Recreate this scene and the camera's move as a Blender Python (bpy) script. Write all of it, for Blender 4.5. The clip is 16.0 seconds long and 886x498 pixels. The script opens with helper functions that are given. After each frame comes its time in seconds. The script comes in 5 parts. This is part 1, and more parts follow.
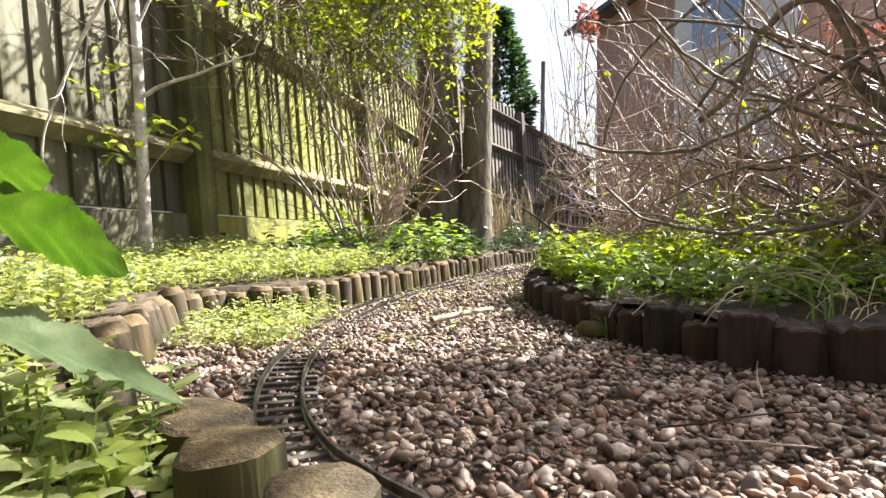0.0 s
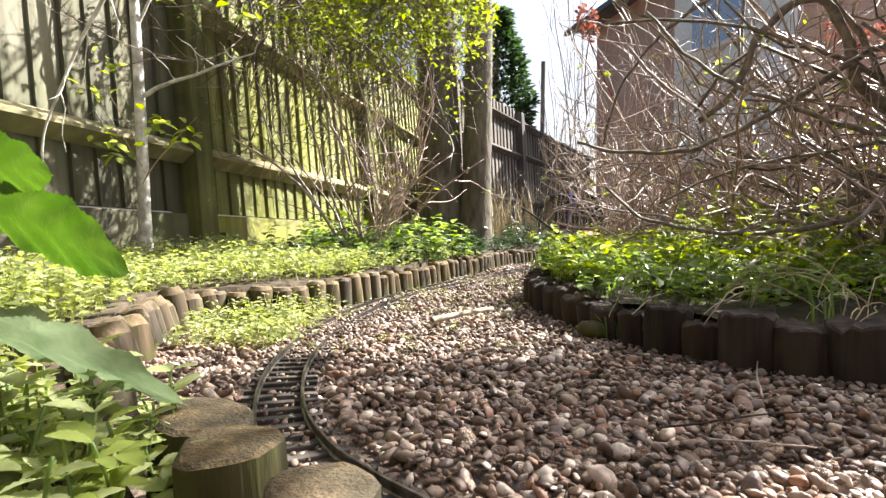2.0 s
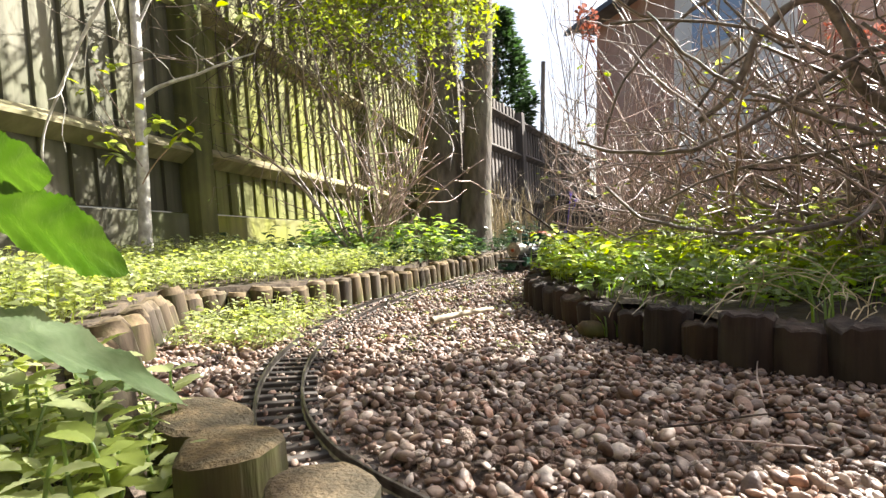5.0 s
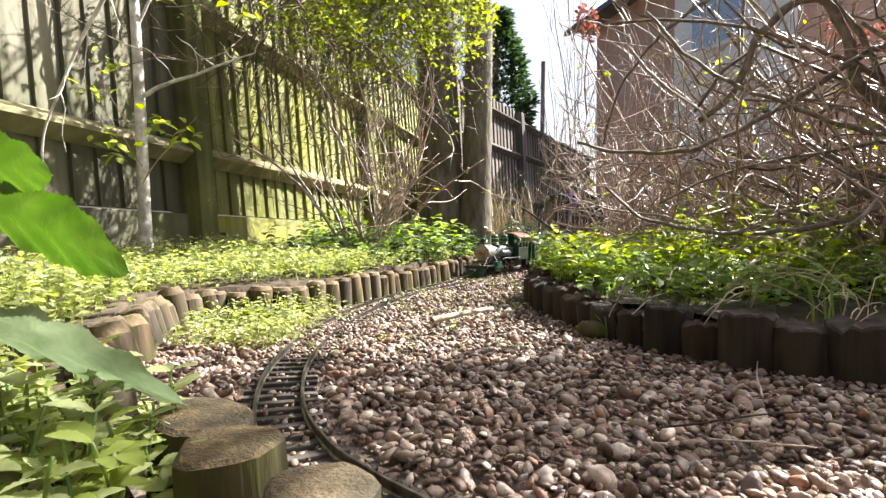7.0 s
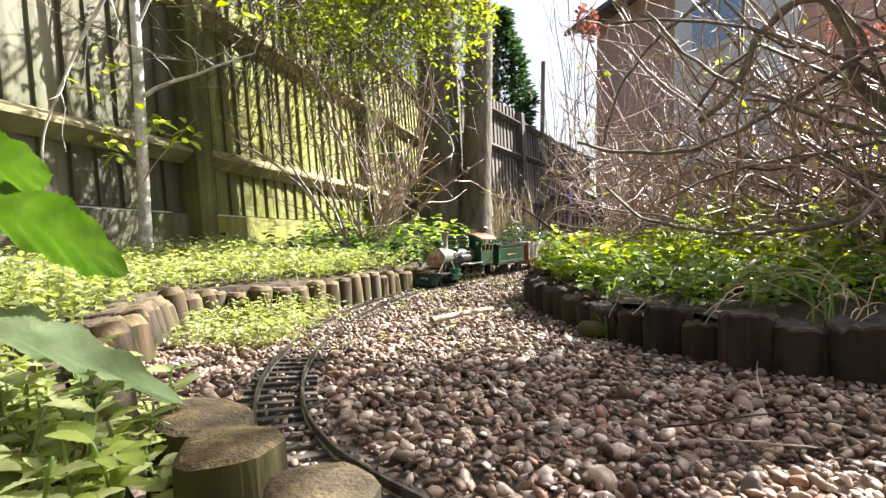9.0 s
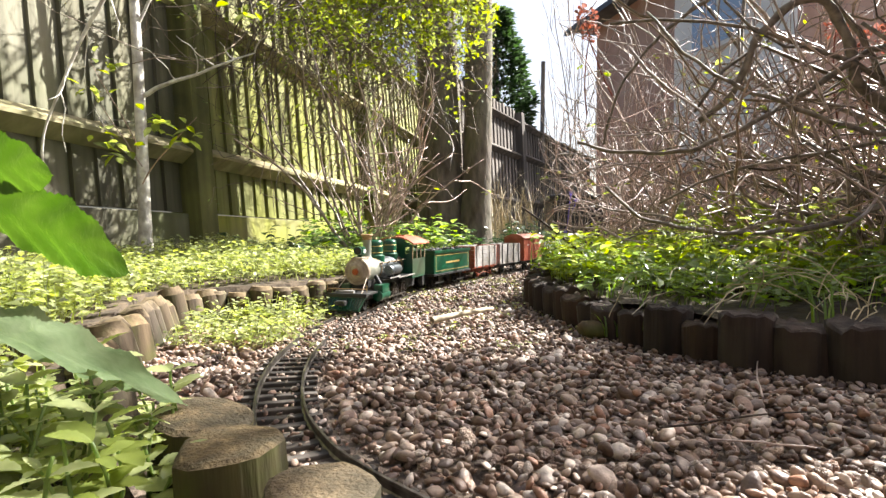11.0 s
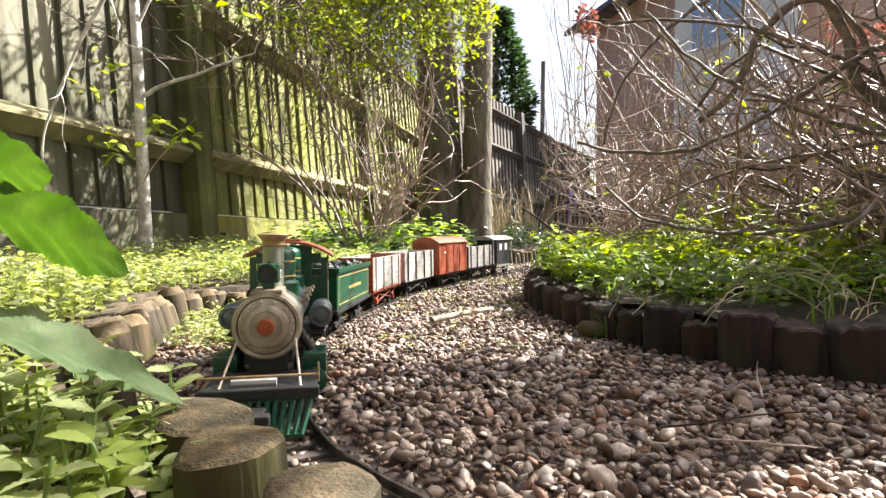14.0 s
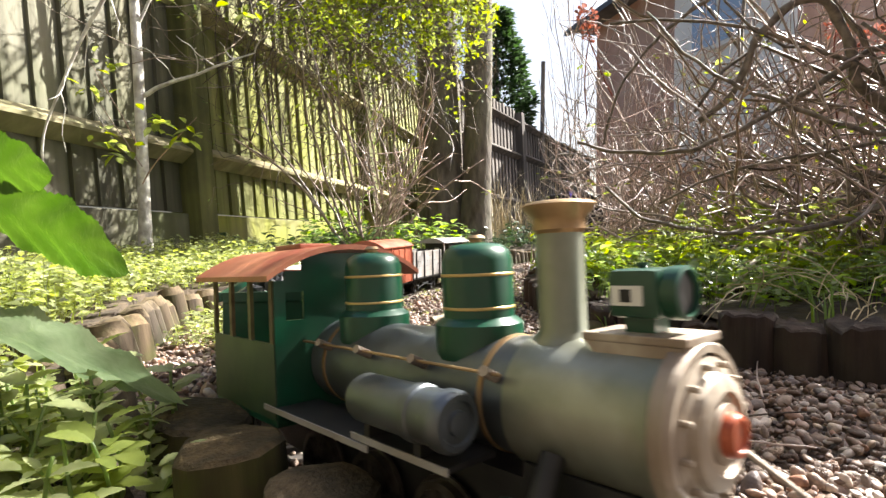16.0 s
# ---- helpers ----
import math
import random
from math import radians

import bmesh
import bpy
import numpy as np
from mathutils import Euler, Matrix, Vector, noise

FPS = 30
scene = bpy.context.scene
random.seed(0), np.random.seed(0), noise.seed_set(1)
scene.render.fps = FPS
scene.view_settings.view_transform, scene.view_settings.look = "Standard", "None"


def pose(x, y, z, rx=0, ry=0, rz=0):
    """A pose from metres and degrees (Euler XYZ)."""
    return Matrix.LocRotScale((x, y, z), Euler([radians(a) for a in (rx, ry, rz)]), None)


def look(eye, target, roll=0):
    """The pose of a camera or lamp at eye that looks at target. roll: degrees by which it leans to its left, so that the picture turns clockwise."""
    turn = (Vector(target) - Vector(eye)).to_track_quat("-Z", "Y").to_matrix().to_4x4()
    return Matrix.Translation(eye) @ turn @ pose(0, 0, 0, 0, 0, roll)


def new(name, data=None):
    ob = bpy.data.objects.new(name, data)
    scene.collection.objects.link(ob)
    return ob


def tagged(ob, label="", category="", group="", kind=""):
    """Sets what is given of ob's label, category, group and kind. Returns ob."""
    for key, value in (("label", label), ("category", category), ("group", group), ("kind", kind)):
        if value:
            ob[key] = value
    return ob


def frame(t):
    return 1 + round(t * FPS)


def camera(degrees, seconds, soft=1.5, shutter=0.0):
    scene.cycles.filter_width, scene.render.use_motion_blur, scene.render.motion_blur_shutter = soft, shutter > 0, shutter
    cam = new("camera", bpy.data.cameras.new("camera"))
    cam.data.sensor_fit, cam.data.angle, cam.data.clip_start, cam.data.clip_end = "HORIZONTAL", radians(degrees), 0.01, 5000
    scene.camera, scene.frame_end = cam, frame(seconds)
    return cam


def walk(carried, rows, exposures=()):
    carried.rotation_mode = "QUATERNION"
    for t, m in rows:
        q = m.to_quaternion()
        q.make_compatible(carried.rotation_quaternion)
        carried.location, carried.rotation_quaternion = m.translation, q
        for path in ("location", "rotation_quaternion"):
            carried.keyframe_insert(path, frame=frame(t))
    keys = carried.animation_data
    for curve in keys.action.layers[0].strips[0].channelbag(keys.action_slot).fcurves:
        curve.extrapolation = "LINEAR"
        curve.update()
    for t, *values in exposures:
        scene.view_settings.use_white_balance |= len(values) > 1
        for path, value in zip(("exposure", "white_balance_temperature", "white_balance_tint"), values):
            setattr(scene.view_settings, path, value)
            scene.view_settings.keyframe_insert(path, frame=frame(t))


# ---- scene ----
EYE = (0, 0, 0.155)
cam = camera(79.06, 16.0, soft=1.45, shutter=0.3)
walk(cam, [(0, pose(*EYE, 90 - 1.15, 0, 0)), (16, pose(*EYE, 90 - 1.15, 0, 0))])

# ---- world and sun: low spring sun from the back right ----
SUN_AZ, SUN_EL = 32.0, 45.0    # degrees from +x towards +y, height over the horizon
world = bpy.data.worlds.new("sky")
scene.world = world
world.use_nodes = True
wn = world.node_tree.nodes
sky = wn.new("ShaderNodeTexSky")
sky.sky_type, sky.sun_disc = "NISHITA", False
sky.sun_elevation, sky.sun_rotation = radians(SUN_EL), radians(90 - SUN_AZ)
sky.dust_density = 5.0
wn["Background"].inputs["Strength"].default_value = 0.055
world.node_tree.links.new(sky.outputs[0], wn["Background"].inputs["Color"])
sun_dir = Vector((math.cos(radians(SUN_EL)) * math.cos(radians(SUN_AZ)), math.cos(radians(SUN_EL)) * math.sin(radians(SUN_AZ)), math.sin(radians(SUN_EL))))
sun = new("sun", bpy.data.lights.new("sun", "SUN"))
sun.data.energy, sun.data.angle, sun.data.color = 5.0, radians(0.53), (1.0, 0.975, 0.93)
sun.matrix_world = look(tuple(sun_dir * 20), (0, 0, 0))
scene.view_settings.exposure = 2.15


# ---- materials ----
def mat(name, dark, light, scale=20.0, rough=0.8, metal=0.0, bump=0.3, bump_scale=None, spec=0.4, random_by="", spread=0.0, translucent=0.0, stretch=(1, 1, 1), stain=None, stain_scale=4.0, stain_amount=0.5, bump_dist=0.002):
    """A surface of two tones at one scale, stains at a larger one, and fine relief."""
    m = bpy.data.materials.new(name)
    m.use_nodes = True
    n, l = m.node_tree.nodes, m.node_tree.links
    b = n["Principled BSDF"]
    tc, mp = n.new("ShaderNodeTexCoord"), n.new("ShaderNodeMapping")
    mp.inputs["Scale"].default_value = stretch
    l.new(tc.outputs["Object"], mp.inputs["Vector"])
    tex = n.new("ShaderNodeTexNoise")
    tex.inputs["Scale"].default_value, tex.inputs["Detail"].default_value = scale, 6
    l.new(mp.outputs[0], tex.inputs["Vector"])
    ramp = n.new("ShaderNodeMapRange")
    ramp.inputs["From Min"].default_value, ramp.inputs["From Max"].default_value = 0.3, 0.7
    l.new(tex.outputs["Fac"], ramp.inputs["Value"])
    mix = n.new("ShaderNodeMix")
    mix.data_type = "RGBA"
    mix.inputs[6].default_value, mix.inputs[7].default_value = (*dark, 1), (*light, 1)
    l.new(ramp.outputs[0], mix.inputs[0])
    out = mix.outputs[2]
    if stain:
        t2, r2, m2 = n.new("ShaderNodeTexNoise"), n.new("ShaderNodeMapRange"), n.new("ShaderNodeMix")
        t2.inputs["Scale"].default_value, t2.inputs["Detail"].default_value = stain_scale, 4
        l.new(tc.outputs["Object"], t2.inputs["Vector"])
        r2.inputs["From Min"].default_value, r2.inputs["From Max"].default_value, r2.inputs["To Max"].default_value = 0.42, 0.62, stain_amount
        l.new(t2.outputs["Fac"], r2.inputs["Value"])
        m2.data_type = "RGBA"
        l.new(r2.outputs[0], m2.inputs[0])
        l.new(out, m2.inputs[6])
        m2.inputs[7].default_value = (*stain, 1)
        out = m2.outputs[2]
    if random_by:
        src = n.new("ShaderNodeNewGeometry").outputs["Random Per Island"] if random_by == "island" else n.new("ShaderNodeObjectInfo").outputs["Random"]
        hsv, mr = n.new("ShaderNodeHueSaturation"), n.new("ShaderNodeMapRange")
        mr.inputs["To Min"].default_value, mr.inputs["To Max"].default_value = 1 - spread, 1 + spread
        l.new(src, mr.inputs["Value"])
        l.new(mr.outputs[0], hsv.inputs["Value"])
        sat, mul = n.new("ShaderNodeMapRange"), n.new("ShaderNodeMath")
        mul.operation, mul.inputs[1].default_value = "MULTIPLY", 7.31
        fr = n.new("ShaderNodeMath")
        fr.operation = "FRACT"
        l.new(src, mul.inputs[0]), l.new(mul.outputs[0], fr.inputs[0]), l.new(fr.outputs[0], sat.inputs["Value"])
        sat.inputs["To Min"].default_value, sat.inputs["To Max"].default_value = 1 - spread * 0.6, 1 + spread * 0.5
        l.new(sat.outputs[0], hsv.inputs["Saturation"])
        l.new(out, hsv.inputs["Color"])
        out = hsv.outputs[0]
    l.new(out, b.inputs["Base Color"])
    b.inputs["Roughness"].default_value, b.inputs["Metallic"].default_value = rough, metal
    b.inputs["Specular IOR Level"].default_value = spec
    if bump:
        bt, bp = n.new("ShaderNodeTexNoise"), n.new("ShaderNodeBump")
        bt.inputs["Scale"].default_value, bt.inputs["Detail"].default_value = bump_scale or scale * 2, 5
        l.new(mp.outputs[0], bt.inputs["Vector"])
        bp.inputs["Strength"].default_value, bp.inputs["Distance"].default_value = bump, bump_dist
        l.new(bt.outputs["Fac"], bp.inputs["Height"])
        l.new(bp.outputs[0], b.inputs["Normal"])
    if translucent:
        tr, ad = n.new("ShaderNodeBsdfTranslucent"), n.new("ShaderNodeMixShader")
        hs = n.new("ShaderNodeHueSaturation")
        hs.inputs["Value"].default_value, hs.inputs["Saturation"].default_value, hs.inputs["Hue"].default_value = 1.9, 1.1, 0.49
        l.new(out, hs.inputs["Color"])
        l.new(hs.outputs[0], tr.inputs["Color"])
        ad.inputs[0].default_value = translucent
        l.new(b.outputs[0], ad.inputs[1]), l.new(tr.outputs[0], ad.inputs[2])
        l.new(ad.outputs[0], n["Material Output"].inputs["Surface"])
    return m


def pebble_mat(name, by):
    """Worn shingle: each stone takes a tone of brown, tan, cream, grey or rust, with veins and fine pits."""
    m = bpy.data.materials.new(name)
    m.use_nodes = True
    n, l = m.node_tree.nodes, m.node_tree.links
    b = n["Principled BSDF"]
    src = n.new("ShaderNodeNewGeometry").outputs["Random Per Island"] if by == "island" else n.new("ShaderNodeObjectInfo").outputs["Random"]
    ramp = n.new("ShaderNodeValToRGB")
    tones = ((0.0, (0.05, 0.03, 0.021)), (0.1, (0.125, 0.072, 0.048)), (0.24, (0.225, 0.142, 0.095)), (0.4, (0.165, 0.125, 0.108)), (0.5, (0.285, 0.195, 0.14)), (0.66, (0.385, 0.29, 0.222)), (0.82, (0.28, 0.135, 0.08)), (0.88, (0.6, 0.5, 0.42)))
    while len(ramp.color_ramp.elements) < len(tones):
        ramp.color_ramp.elements.new(0.5)
    for e, (p, c) in zip(ramp.color_ramp.elements, tones):
        e.position, e.color = p, (*c, 1)
    l.new(src, ramp.inputs[0])
    tc, t1, t2 = n.new("ShaderNodeTexCoord"), n.new("ShaderNodeTexNoise"), n.new("ShaderNodeTexNoise")
    k = 1.0 if by == "island" else 0.006
    t1.inputs["Scale"].default_value, t2.inputs["Scale"].default_value = 160 * k, 500 * k
    t1.inputs["Detail"].default_value, t2.inputs["Detail"].default_value = 5, 4
    l.new(tc.outputs["Object"], t1.inputs["Vector"]), l.new(tc.outputs["Object"], t2.inputs["Vector"])
    mr, hs = n.new("ShaderNodeMapRange"), n.new("ShaderNodeHueSaturation")
    mr.inputs["From Min"].default_value, mr.inputs["From Max"].default_value, mr.inputs["To Min"].default_value, mr.inputs["To Max"].default_value = 0.3, 0.7, 0.6, 1.15
    l.new(t1.outputs["Fac"], mr.inputs["Value"]), l.new(mr.outputs[0], hs.inputs["Value"]), l.new(ramp.outputs[0], hs.inputs["Color"])
    l.new(hs.outputs[0], b.inputs["Base Color"])
    b.inputs["Roughness"].default_value, b.inputs["Specular IOR Level"].default_value = 0.48, 0.5
    bp = n.new("ShaderNodeBump")
    bp.inputs["Strength"].default_value, bp.inputs["Distance"].default_value = 0.5, 0.0012 if by == "island" else 0.04
    l.new(t2.outputs["Fac"], bp.inputs["Height"]), l.new(bp.outputs[0], b.inputs["Normal"])
    return m


M = {
    "stone": pebble_mat("stone", "island"),
    "pebble": pebble_mat("pebble", "object"),
    "soil": mat("soil", (0.03, 0.022, 0.015), (0.09, 0.065, 0.04), 30, 0.95, bump=0.8, bump_dist=0.01),
    "grit": mat("grit", (0.06, 0.045, 0.035), (0.2, 0.15, 0.11), 90, 0.9, bump=0.8, bump_dist=0.006),
    "log": mat("log_wood", (0.035, 0.023, 0.013), (0.135, 0.095, 0.052), 55, 0.85, random_by="object", spread=0.35, stretch=(1, 1, 0.12), bump=0.9, bump_scale=120, stain=(0.06, 0.07, 0.016), stain_scale=14, stain_amount=0.7),
    "log_mossy": mat("mossy_log_wood", (0.02, 0.016, 0.006), (0.085, 0.07, 0.025), 60, 0.9, random_by="object", spread=0.2, stretch=(1, 1, 0.1), bump=1.0, bump_scale=140, stain=(0.05, 0.065, 0.008), stain_scale=22, stain_amount=0.8),
    # Near log tops: their partial shade is darkened into this sawn wood.
    "log_sawn": mat("mossy_shaded_sawn_end", (0.045, 0.03, 0.012), (0.15, 0.105, 0.05), 150, 0.85, random_by="object", spread=0.2, bump=1.0, bump_scale=420, stain=(0.028, 0.022, 0.009), stain_scale=35, stain_amount=0.8),
    "log_end": mat("log_end_grain", (0.075, 0.05, 0.025), (0.2, 0.145, 0.078), 70, 0.85, random_by="object", spread=0.25, bump=0.6, bump_scale=200, stain=(0.12, 0.14, 0.05), stain_scale=20, stain_amount=0.5),
    # Dark brown wood, darkened further for the shade under the right-hand shrubs.
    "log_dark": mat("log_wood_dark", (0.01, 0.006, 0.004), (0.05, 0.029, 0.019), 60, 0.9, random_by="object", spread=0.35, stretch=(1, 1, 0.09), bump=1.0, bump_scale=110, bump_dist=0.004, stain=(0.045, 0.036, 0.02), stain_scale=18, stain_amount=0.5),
    "fence": mat("fence_wood", (0.1, 0.11, 0.018), (0.29, 0.29, 0.075), 22, 0.85, random_by="object", spread=0.2, stretch=(1, 1, 0.06), bump=0.7, bump_scale=60, stain=(0.17, 0.155, 0.085), stain_scale=5, stain_amount=0.6),
    "fence_post": mat("fence_post_wood", (0.06, 0.062, 0.014), (0.19, 0.185, 0.06), 25, 0.88, stretch=(1, 1, 0.06), bump=0.8, bump_scale=60, stain=(0.05, 0.05, 0.025), stain_scale=5, stain_amount=0.7),
    "fence_silver": mat("silvered_fence_wood", (0.06, 0.057, 0.034), (0.2, 0.185, 0.125), 22, 0.85, random_by="object", spread=0.3, stretch=(1, 1, 0.06), bump=0.8, bump_scale=60, stain=(0.075, 0.085, 0.026), stain_scale=4, stain_amount=0.75),
    "fence_rail": mat("fence_rail_wood", (0.2, 0.17, 0.09), (0.44, 0.38, 0.22), 18, 0.85, random_by="object", spread=0.15, stretch=(0.08, 1, 1), bump=0.6, bump_scale=60, stain=(0.2, 0.21, 0.08), stain_scale=6, stain_amount=0.5),
    "fence_grey": mat("weathered_grey_wood", (0.08, 0.068, 0.058), (0.19, 0.162, 0.138), 20, 0.9, random_by="object", spread=0.2, stretch=(1, 1, 0.08), bump=0.6, bump_scale=60),
    "bark": mat("bark", (0.075, 0.06, 0.048), (0.21, 0.175, 0.14), 30, 0.9, stretch=(1, 1, 0.35), bump=0.9, bump_scale=40, bump_dist=0.01, stain=(0.16, 0.165, 0.1), stain_scale=3, stain_amount=0.5),
    "pale_bark": mat("pale_bark", (0.5, 0.46, 0.4), (0.82, 0.79, 0.72), 60, 0.65, stretch=(1, 1, 0.5), bump=0.8, bump_scale=90, bump_dist=0.004, stain=(0.14, 0.1, 0.08), stain_scale=26, stain_amount=0.5),
    "twig": mat("twig_bark", (0.17, 0.11, 0.085), (0.46, 0.34, 0.28), 60, 0.42, random_by="island", spread=0.55, bump=0.3, bump_scale=200, spec=0.6),
    # Darker twig copy: fence-side shade in the colour; also the old dark limbs.
    "twig_dark": mat("twig_bark_darkened", (0.07, 0.05, 0.035), (0.24, 0.18, 0.125), 60, 0.6, random_by="island", spread=0.5, bump=0.3, bump_scale=200),
    "straw": mat("dry_straw", (0.3, 0.24, 0.15), (0.6, 0.5, 0.34), 60, 0.7, random_by="island", spread=0.3, bump=0.2),
    "leaf_yellow": mat("young_leaf", (0.16, 0.21, 0.022), (0.25, 0.3, 0.05), 60, 0.4, random_by="island", spread=0.4, translucent=0.56, bump=0.2),
    "leaf_pale": mat("pale_herb_leaf", (0.18, 0.215, 0.05), (0.37, 0.41, 0.16), 60, 0.28, random_by="island", spread=0.6, translucent=0.42, bump=0.2, spec=0.8),
    "leaf": mat("herb_leaf", (0.1, 0.165, 0.028), (0.2, 0.28, 0.06), 60, 0.33, random_by="island", spread=0.5, translucent=0.5, bump=0.2, spec=0.6),
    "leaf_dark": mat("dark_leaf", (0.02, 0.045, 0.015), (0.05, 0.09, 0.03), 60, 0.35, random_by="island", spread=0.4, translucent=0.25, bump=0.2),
    "leaf_big": mat("large_leaf", (0.035, 0.09, 0.01), (0.075, 0.15, 0.022), 40, 0.33, translucent=0.26, bump=0.8, bump_scale=150, bump_dist=0.002),
    # Greyed and lightened: the reflected sheen is put into the base colour.
    "leaf_sheen": mat("painted_sheen_leaf", (0.13, 0.2, 0.1), (0.27, 0.345, 0.21), 60, 0.38, translucent=0.15, bump=0.8, bump_scale=130, bump_dist=0.002, spec=1.0),
    "grass": mat("grass_blade", (0.07, 0.12, 0.02), (0.13, 0.2, 0.04), 40, 0.45, random_by="island", spread=0.35, translucent=0.4, bump=0.1),
    "steel": mat("rail_metal", (0.06, 0.05, 0.042), (0.19, 0.17, 0.15), 120, 0.38, metal=0.8, bump=0.2, bump_scale=300, bump_dist=0.0004),
    "sleeper": mat("dark_plastic_sleeper", (0.03, 0.025, 0.021), (0.085, 0.07, 0.056), 90, 0.75, bump=0.5, bump_dist=0.001, random_by="object", spread=0.35),
    "green_paint": mat("green_paint", (0.003, 0.045, 0.021), (0.006, 0.075, 0.035), 50, 0.3, bump=0.12, bump_dist=0.0004, spec=0.5, stain=(0.03, 0.05, 0.035), stain_scale=30, stain_amount=0.4),
    "cab_green": mat("dull_olive_green_paint", (0.02, 0.045, 0.022), (0.045, 0.07, 0.035), 50, 0.45, bump=0.1, bump_dist=0.0004, stain=(0.06, 0.06, 0.04), stain_scale=30, stain_amount=0.4),
    "red_paint": mat("red_oxide_paint", (0.26, 0.05, 0.025), (0.36, 0.085, 0.04), 40, 0.5, bump=0.1, bump_dist=0.0004, stain=(0.2, 0.09, 0.05), stain_scale=25, stain_amount=0.4),
    "roof_red": mat("faded_red_roof", (0.22, 0.05, 0.03), (0.38, 0.11, 0.06), 40, 0.45, bump=0.1, stain=(0.42, 0.2, 0.1), stain_scale=15, stain_amount=0.5),
    "grey_paint": mat("grey_wagon_paint", (0.26, 0.25, 0.24), (0.4, 0.38, 0.36), 60, 0.55, bump=0.15, bump_dist=0.0005, stain=(0.2, 0.16, 0.12), stain_scale=30, stain_amount=0.5),
    "dark_paint": mat("dark_grey_paint", (0.012, 0.012, 0.013), (0.032, 0.03, 0.028), 60, 0.5, bump=0.1, bump_dist=0.0005),
    "silver": mat("silver_boiler_paint", (0.22, 0.23, 0.18), (0.42, 0.42, 0.35), 30, 0.42, metal=0.7, bump=0.15, bump_dist=0.0006, stain=(0.17, 0.18, 0.11), stain_scale=22, stain_amount=0.6),
    "boiler_grey": mat("blue_grey_boiler_paint", (0.09, 0.105, 0.115), (0.2, 0.22, 0.235), 30, 0.38, metal=0.7, bump=0.12, bump_dist=0.0005, stain=(0.1, 0.1, 0.075), stain_scale=25, stain_amount=0.5),
    "cream": mat("weathered_cream_metal", (0.26, 0.2, 0.145), (0.54, 0.47, 0.38), 90, 0.5, metal=0.25, bump=0.35, bump_dist=0.0008, stain=(0.16, 0.1, 0.065), stain_scale=45, stain_amount=0.65),
    "copper": mat("worn_copper", (0.26, 0.15, 0.07), (0.48, 0.34, 0.18), 50, 0.4, metal=0.6, bump=0.2),
    "gold": mat("gold_lining", (0.5, 0.33, 0.1), (0.62, 0.45, 0.18), 50, 0.4, metal=0.3, bump=0),
    "orange": mat("orange_red_enamel", (0.28, 0.05, 0.016), (0.42, 0.1, 0.04), 60, 0.35, bump=0.2),
    "black": mat("black_plastic", (0.012, 0.012, 0.013), (0.03, 0.03, 0.03), 60, 0.4, bump=0.15),
    "brick": mat("brick_wall", (0.36, 0.2, 0.145), (0.5, 0.32, 0.25), 3, 0.9, bump=0.3, stain=(0.4, 0.3, 0.24), stain_scale=0.7, stain_amount=0.4),
    "render_white": mat("white_render", (0.68, 0.66, 0.62), (0.8, 0.78, 0.74), 2, 0.9, bump=0.2),
    "slate": mat("slate_roof", (0.06, 0.06, 0.065), (0.13, 0.125, 0.12), 4, 0.7, bump=0.4),
    "white": mat("white_lettering", (0.7, 0.68, 0.62), (0.78, 0.76, 0.7), 40, 0.6, bump=0),
    "violet": mat("violet_petal", (0.1, 0.07, 0.3), (0.2, 0.15, 0.5), 90, 0.5, bump=0, translucent=0.3),
    "bloom": mat("faded_red_bloom", (0.16, 0.06, 0.04), (0.27, 0.12, 0.08), 90, 0.7, bump=0, random_by="island", spread=0.3, translucent=0.3),
}
glass = bpy.data.materials.new("window_glass")
glass.use_nodes = True
gb = glass.node_tree.nodes["Principled BSDF"]
gb.inputs["Base Color"].default_value, gb.inputs["Roughness"].default_value, gb.inputs["Metallic"].default_value = (0.3, 0.34, 0.38, 1), 0.08, 0.6
M["glass"] = glass


# ---- mesh helpers ----
def finish(name, verts, faces, material, smooth=False):
    me = bpy.data.meshes.new(name)
    me.from_pydata([tuple(v) for v in verts], [], [tuple(f) for f in faces])
    for m in (material if isinstance(material, (list, tuple)) else [material]):
        me.materials.append(m)
    if smooth:
        me.polygons.foreach_set("use_smooth", [True] * len(me.polygons))
    me.update()
    return me


def part(name, data, material=None, parent=None, label="", smooth=False):
    """Links a bmesh, or a mesh, as one object under its thing."""
    if isinstance(data, bmesh.types.BMesh):
        me = bpy.data.meshes.new(name)
        bmesh.ops.recalc_face_normals(data, faces=data.faces)
        data.to_mesh(me)
        data.free()
        for m in (material if isinstance(material, (list, tuple)) else [material]):
            me.materials.append(m)
        if smooth:
            me.shade_smooth()
            me.set_sharp_from_angle(angle=radians(40))
    else:
        me = data
    ob = new(name, me)
    if parent is not None:
        ob.parent = parent
    return tagged(ob, label)


def empty(name, label="", category="", group="", kind="", m=None):
    ob = new(name)
    ob.empty_display_size = 0.02
    if m is not None:
        ob.matrix_world = m
    return tagged(ob, label, category, group, kind)


def box(bm, x0, x1, y0, y1, z0, z1, bevel=0.0):
    geo = bmesh.ops.create_cube(bm, size=1)["verts"]
    for v in geo:
        v.co = Vector((x0 + (v.co.x + 0.5) * (x1 - x0), y0 + (v.co.y + 0.5) * (y1 - y0), z0 + (v.co.z + 0.5) * (z1 - z0)))
    if bevel:
        edges = {e for v in geo for e in v.link_edges}
        bmesh.ops.bevel(bm, geom=list(edges), offset=bevel, segments=2, affect="EDGES", profile=0.6)
    return bm


